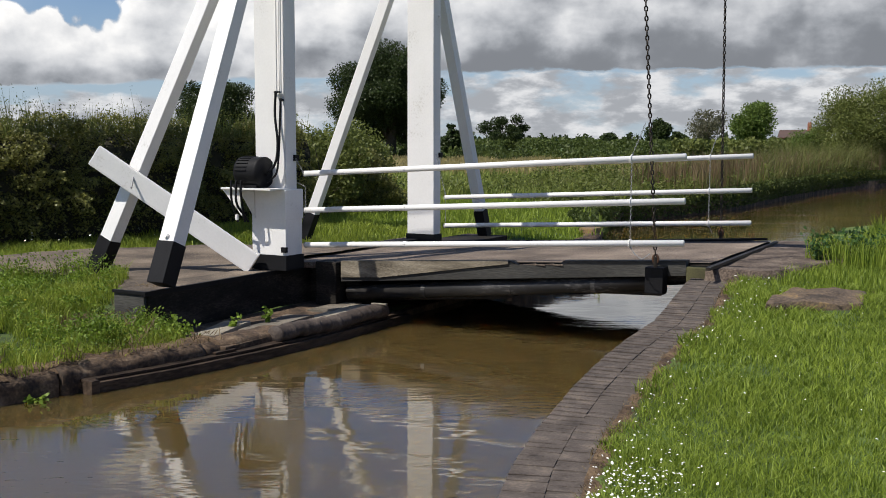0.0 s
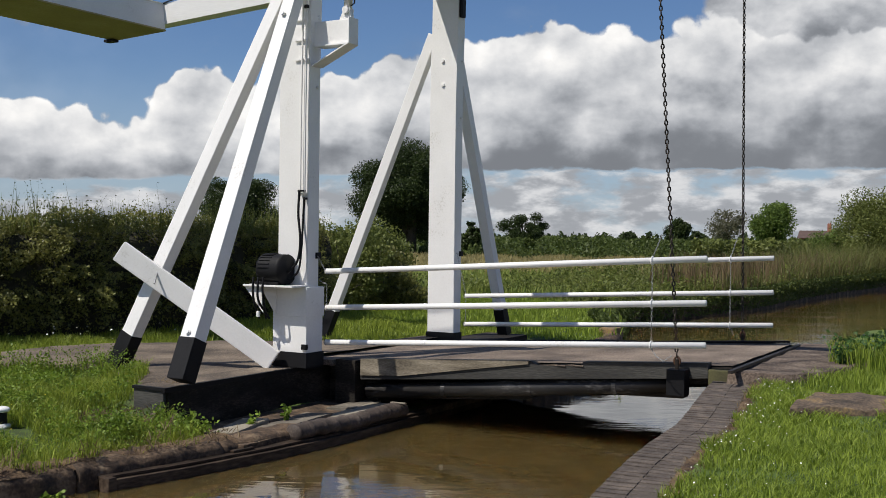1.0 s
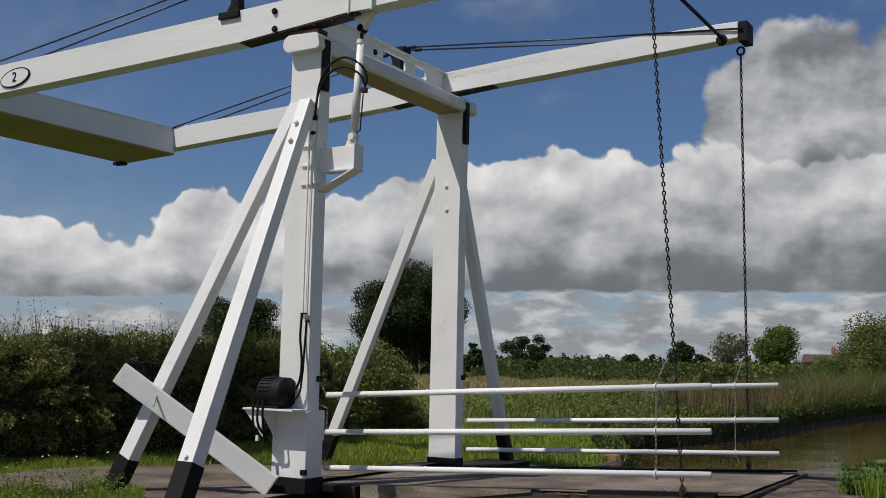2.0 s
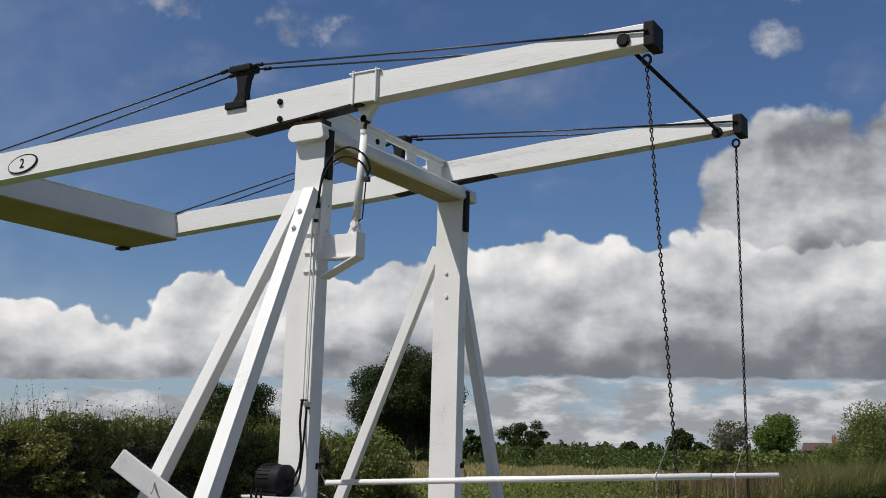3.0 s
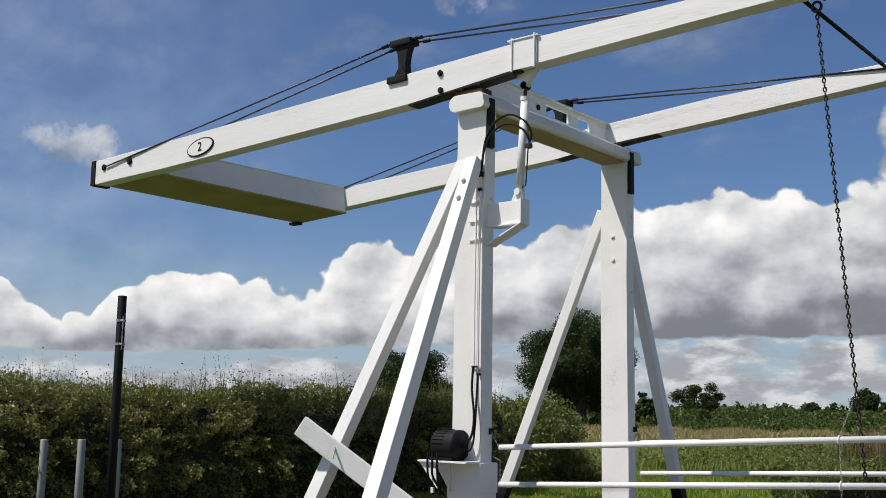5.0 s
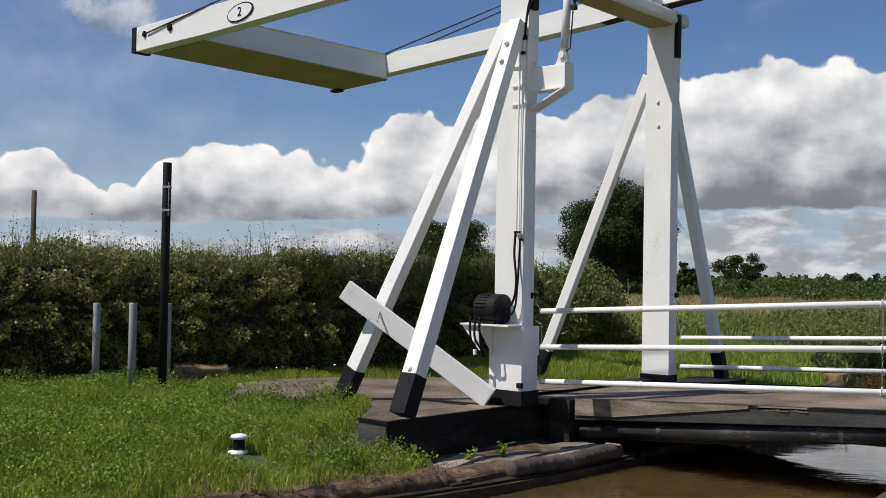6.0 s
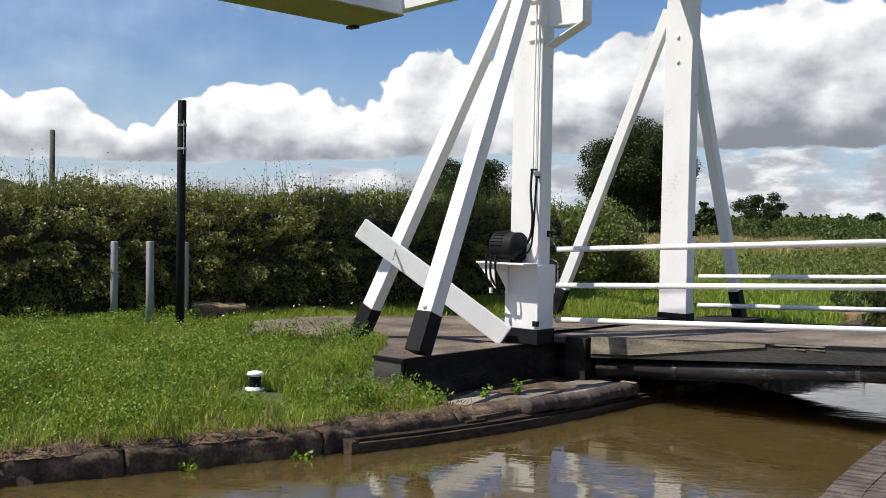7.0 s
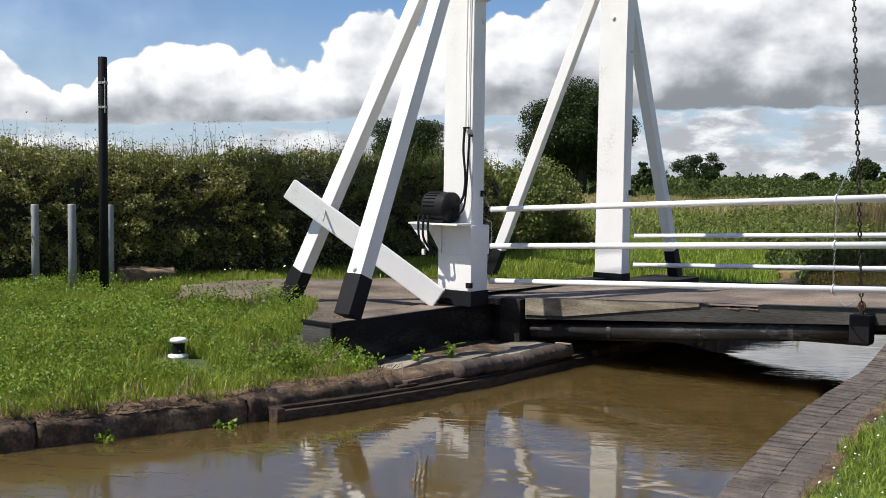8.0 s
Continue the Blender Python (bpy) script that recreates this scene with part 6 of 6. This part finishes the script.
bx, by = scatter(rng, -5.5, 0.3, -9, -2.2, 7)
ok = off_path(bx, by)
flowers("buttercups", bx[ok], by[ok], 0.009, 0.13, BUTTER, "small yellow buttercups in the rough grass")
hx, hy = rng.uniform(-6.2, -4.4, 30), rng.uniform(-1, 5.5, 30)
ok = off_path(hx, hy)
flowers("hedge_flowers", hx[ok], hy[ok], 0.017, 0.22, DAISY, "white flowers at the foot of the hedge")

# dead grass and litter along the left edge
x, y = scatter(rng, -1.0, 1.2, -9, -1.6, 2600)
xl = np.interp(y, [p[0] for p in LEFT_BANK], [p[1] for p in LEFT_BANK])
ok = ((x < xl - 0.02) & (x > xl - 0.5 - 0.14 * np.sin(y * 4)) & (y < -2.0)) | (np.hypot((x + 0.12) / 0.45, (y + 2.15) / 0.55) < 1)
blades("dry_grass", x[ok], y[ok], rng.uniform(0.03, 0.1, ok.sum()), np.full(ok.sum(), 0.009), STRAW, "dry straw-coloured grass along the bank edge", "grass", 2.2, rng=rng)
x, y = scatter(rng, 5.3, 6.6, -7, 0.4, 1500)
xr = np.interp(y, [p[0] for p in RIGHT_BANK], [p[1] for p in RIGHT_BANK])
ok = (x > xr + 0.36) & (x < xr + 0.56 + 0.05 * np.sin(y * 9))
blades("dry_grass", x[ok], y[ok], rng.uniform(0.02, 0.06, ok.sum()), np.full(ok.sum(), 0.005), STRAW, "dry grass along the brick coping", "grass", 1.6, rng=rng)

# straw lying on the flat stone
n = 90
a = rng.uniform(0, math.tau, n)
x, y = 6.32 + rng.normal(size=n) * 0.15, -0.5 + rng.normal(size=n) * 0.2
foot = np.stack([x, y, rng.uniform(0.222, 0.25, n)], 1)
run_ = np.stack([np.cos(a), np.sin(a), rng.normal(size=n) * 0.12], 1) * rng.uniform(0.04, 0.1, n)[:, None]
side = np.stack([-np.sin(a), np.cos(a), 0 * a], 1) * 0.004
straw = fast_mesh("straw", np.stack([foot - side, foot + side, foot + run_], 1).reshape(-1, 3), None, np.arange(n * 3).reshape(-1, 3))
straw.materials.append(STRAW)
tagged(new("straw", straw), "loose straw on the flat stone", "straw", kind="stuff")

# the hedge and the shrubs at its end
hedge("hedge", HEDGE, 1.72, 1.5, 14500, "dense dark green hawthorn hedge with loose shoots", 3, HEDGELEAF, 0.054)
for k, (x, y, top, w, n) in enumerate(((-4.75, 8.0, 1.75, 1.7, 8000), (-4.45, 9.0, 1.4, 1.3, 6000), (-6.5, 11.0, 2.15, 2.2, 8000), (-4.05, 9.3, 0.85, 1.1, 5000), (-6.0, 11.6, 1.7, 1.7, 6000))):
    tree("shrub", x, y, top, w, n, 0.075, SHRUBLEAF if k % 2 == 0 else HEDGELEAF, "yellow-green shrub growing at the end of the hedge", "shrub", seed=20 + k, trunk=0.05, low=0.0, lumps_=20)

# rank grass, nettles and weeds on the far bank
yy = rng.uniform(14.5, 60, 42000)
xl = np.interp(yy, [p[0] for p in LEFT_BANK], [p[1] for p in LEFT_BANK])
xx = xl - 0.04 - rng.uniform(0, 1, 42000) ** 1.3 * 4.6
mass = np.array([noise.noise((a * 0.8, b * 0.45, 1)) + 0.5 * noise.noise((a * 2.4, b * 1.4, 7)) for a, b in zip(xx, yy)])
ok = mass > -0.25
xx, yy, xl, mass = xx[ok], yy[ok], xl[ok], mass[ok]
m = len(xx)
tall = (0.25 + 0.6 * np.clip((yy - 14) / 12, 0, 1) + 0.8 * np.clip((yy - 26) / 10, 0, 1) * (xl - xx < 2.6)) * (1 + 0.6 * mass) * rng.uniform(0.35, 1.05, m)
blades("long_grass", xx, yy, tall, rng.uniform(0.01, 0.024, m), REED, "tall rank grass along the far bank, partly dry", "grass", 0.9, base=np.full(m, -0.1), rng=rng)
cs, sz = [], []
for k in range(1300):
    y = 15.5 + 45 * rng.uniform() ** 1.3
    x = along(LEFT_BANK, y) - 0.1 - 8.0 * rng.uniform() ** 1.2
    m = 90
    r, hgt = rng.uniform(0.2, 0.6), rng.uniform(0.2, 0.55) + 0.4 * min(1, max(0, (y - 14) / 14))
    d = rng.normal(size=(m, 2)) * r * 0.55
    up = rng.uniform(0.1, 1, m) * hgt * np.clip(1.1 - np.hypot(d[:, 0], d[:, 1]) / (r * 1.6), 0.2, 1)
    cs.append(np.stack([x + d[:, 0], y + d[:, 1], up - 0.1], 1))
    sz.append(np.full(m, rng.uniform(0.045, 0.08) * (1 + y / 60)))
cs, sz = np.concatenate(cs), np.concatenate(sz)
tagged(leaf_object("nettles", leaves(cs, sz, rng, facing=np.array([0, -0.2, 0.6])), NETTLE), "clumps of green nettles and docks along the far bank", "weeds", kind="stuff")
yy = rng.uniform(20, 50, 2600)
xl = np.interp(yy, [p[0] for p in LEFT_BANK], [p[1] for p in LEFT_BANK])
xx = xl - rng.uniform(0, 1, 2600) * 2.2
blades("seed_heads", xx, yy, rng.uniform(0.9, 1.5, 2600), np.full(2600, 0.03), STRAW, "pale dry seed heads above the rank grass", "grass", 0.35, base=np.full(2600, -0.1), rng=rng)
n = 60000
yy = rng.uniform(9, 58, n)
xl = np.interp(yy, [p[0] for p in LEFT_BANK], [p[1] for p in LEFT_BANK])
c = np.stack([xl + rng.uniform(-0.4, 0.2, n), yy, -0.02 - rng.uniform(0, 1, n) ** 1.2 * 0.62 + 0.2 * np.clip((yy - 14) / 12, 0, 1)], 1)
tagged(leaf_object("bank_weeds", leaves(c, np.full(n, 0.085), rng), FIELDHEDGE), "dark nettles hanging over the far water edge", "weeds", kind="stuff")
# meadow
yy = 15 + 75 * rng.uniform(0, 1, 70000) ** 1.7
xx = -3.0 - rng.uniform(0, 1, 70000) * (yy * 0.9 + 8)
h = rng.uniform(0.25, 0.6, 70000) * (0.7 + 0.5 * np.clip((yy - 15) / 30, 0, 1)) * np.where(yy > 30, 0.7, 1)
blades("meadow_grass", xx, yy, h, rng.uniform(0.03, 0.07, 70000), MEADOW, "tall flowering meadow grass, partly dry", "grass", 0.4, base=np.full(70000, -0.05), rng=rng)

yy = rng.uniform(28, 58, 60000)
xx = -2.5 - rng.uniform(0, 1, 60000) * (yy * 0.9 + 8)
blades("dry_meadow_grass", xx, yy, rng.uniform(0.35, 0.7, 60000), rng.uniform(0.05, 0.11, 60000), DRYMEADOW, "straw-coloured ripe meadow grass", "grass", 0.4, base=np.full(60000, -0.05), rng=rng)

# ---- trees in the distance ----
def heading_at(deg, dist):
    return 7.8 + dist * math.sin(radians(deg)), -9.6 + dist * math.cos(radians(deg))


def far_tree(deg, dist, top_deg, wide_deg, n, green, label, seed, size=None, **more):
    x, y = heading_at(deg, dist)
    return tree("tree", x, y, 1.47 + dist * math.tan(radians(top_deg)), dist * math.tan(radians(wide_deg)), n, size or dist * 0.002, green, label, "tree", seed, **more)


far_tree(-32.0, 75, 4.75, 5.7, 110000, DARKLEAF, "large dark green oak with broad rounded crown", 31, size=0.16, trunk=0.45, low=0.08, lumps_=44, gaps=0.5, spread=(0.45, 1.02), lobe=(0.08, 0.22))
far_tree(-28.6, 82, 1.0, 1.2, 2200, DARKLEAF, "small dark green tree beside the oak", 32, size=0.3)
far_tree(-40.8, 70, 2.95, 4.5, 40000, DARKLEAF, "dark green tree rising behind the hedge", 33, size=0.14, gaps=0.4, spread=(0.4, 0.95), lobe=(0.08, 0.22))
far_tree(-25.8, 120, 1.25, 2.4, 15000, DARKLEAF, "dark bushy field tree", 34, size=0.19, gaps=0.6, low=0.15, spread=(0.4, 1.05), lobe=(0.08, 0.24))
far_tree(-20.2, 150, 0.5, 1.1, 5000, DARKLEAF, "small dark bushy field tree", 35)
far_tree(-17.7, 130, 1.3, 1.5, 8000, DARKLEAF, "dark green field tree with narrow crown", 36)
far_tree(-19.2, 135, 0.8, 0.5, 400, DARKLEAF, "thin young sapling with few leaves", 37)
far_tree(-15.3, 120, 1.9, 2.3, 5000, GREYLEAF, "sparse grey-green tree with bare twigs", 38, size=0.22, gaps=0.9)
far_tree(-12.9, 112, 1.95, 2.3, 15000, BRIGHTLEAF, "bright green rounded tree", 39)
far_tree(-16.6, 125, 0.7, 0.8, 2500, DARKLEAF, "small dark field tree", 40)
tree("tree", 0.6, 46.5, 4.35, 4.6, 42000, 0.105, SHRUBLEAF, "big leafy willow bush on the canal bank", "tree", 41, trunk=0.15, low=0.0, lumps_=30)
tree("tree", 3.4, 50, 3.9, 4.2, 28000, 0.105, SHRUBLEAF, "leafy willow bush on the canal bank", "tree", 42, trunk=0.15, low=0.0, lumps_=24)
tree("tree", -2.2, 49, 2.4, 3.0, 14000, 0.1, BRIGHTLEAF, "low willow bush on the canal bank", "tree", 43, trunk=0.1, low=0.0, lumps_=20)


def far_hedge(label, d0, a0, a1, top_deg, n, size, green, seed):
    """A line of bushes far off, between two headings."""
    r = np.random.default_rng(seed)
    a = r.uniform(a0, a1, n)
    d = d0 * (1 + 0.08 * np.sin(a * 1.7 + seed) + r.uniform(-0.03, 0.03, n))
    up = 1.47 + d * np.tan(np.radians(top_deg * (0.6 + 0.4 * np.sin(a * 2.9 + seed) * np.sin(a * 7.1) + 0.25 * np.sin(a * 5.3 + seed) + 0.2 * np.sin(a * 19 + seed))))
    c = np.stack([7.8 + d * np.sin(np.radians(a)), -9.6 + d * np.cos(np.radians(a)), -0.3 + (up + 0.3) * r.uniform(0, 1, n) ** 0.7], 1)
    return tagged(leaf_object("far_hedge", leaves(c, np.full(n, size), r), green), label, "hedge", kind="stuff")


far_hedge("long green field hedge across the meadow", 112, -42, -8, 0.14, 26000, 0.3, FIELDHEDGE, 51)
far_hedge("low green scrub behind the ripe meadow", 70, -40, -8, -0.7, 24000, 0.2, FIELDHEDGE, 55)
far_hedge("green scrub at the far edge of the meadow", 66, -17, -6, 0.2, 11000, 0.28, SHRUBLEAF, 52)
far_hedge("dark band of distant woods on the horizon", 620, -80, 0, 0.4, 9000, 2.4, DARKLEAF, 53)
far_hedge("dark hedge at the end of the fields", 300, -80, 5, 0.22, 9000, 1.5, FIELDHEDGE, 54)
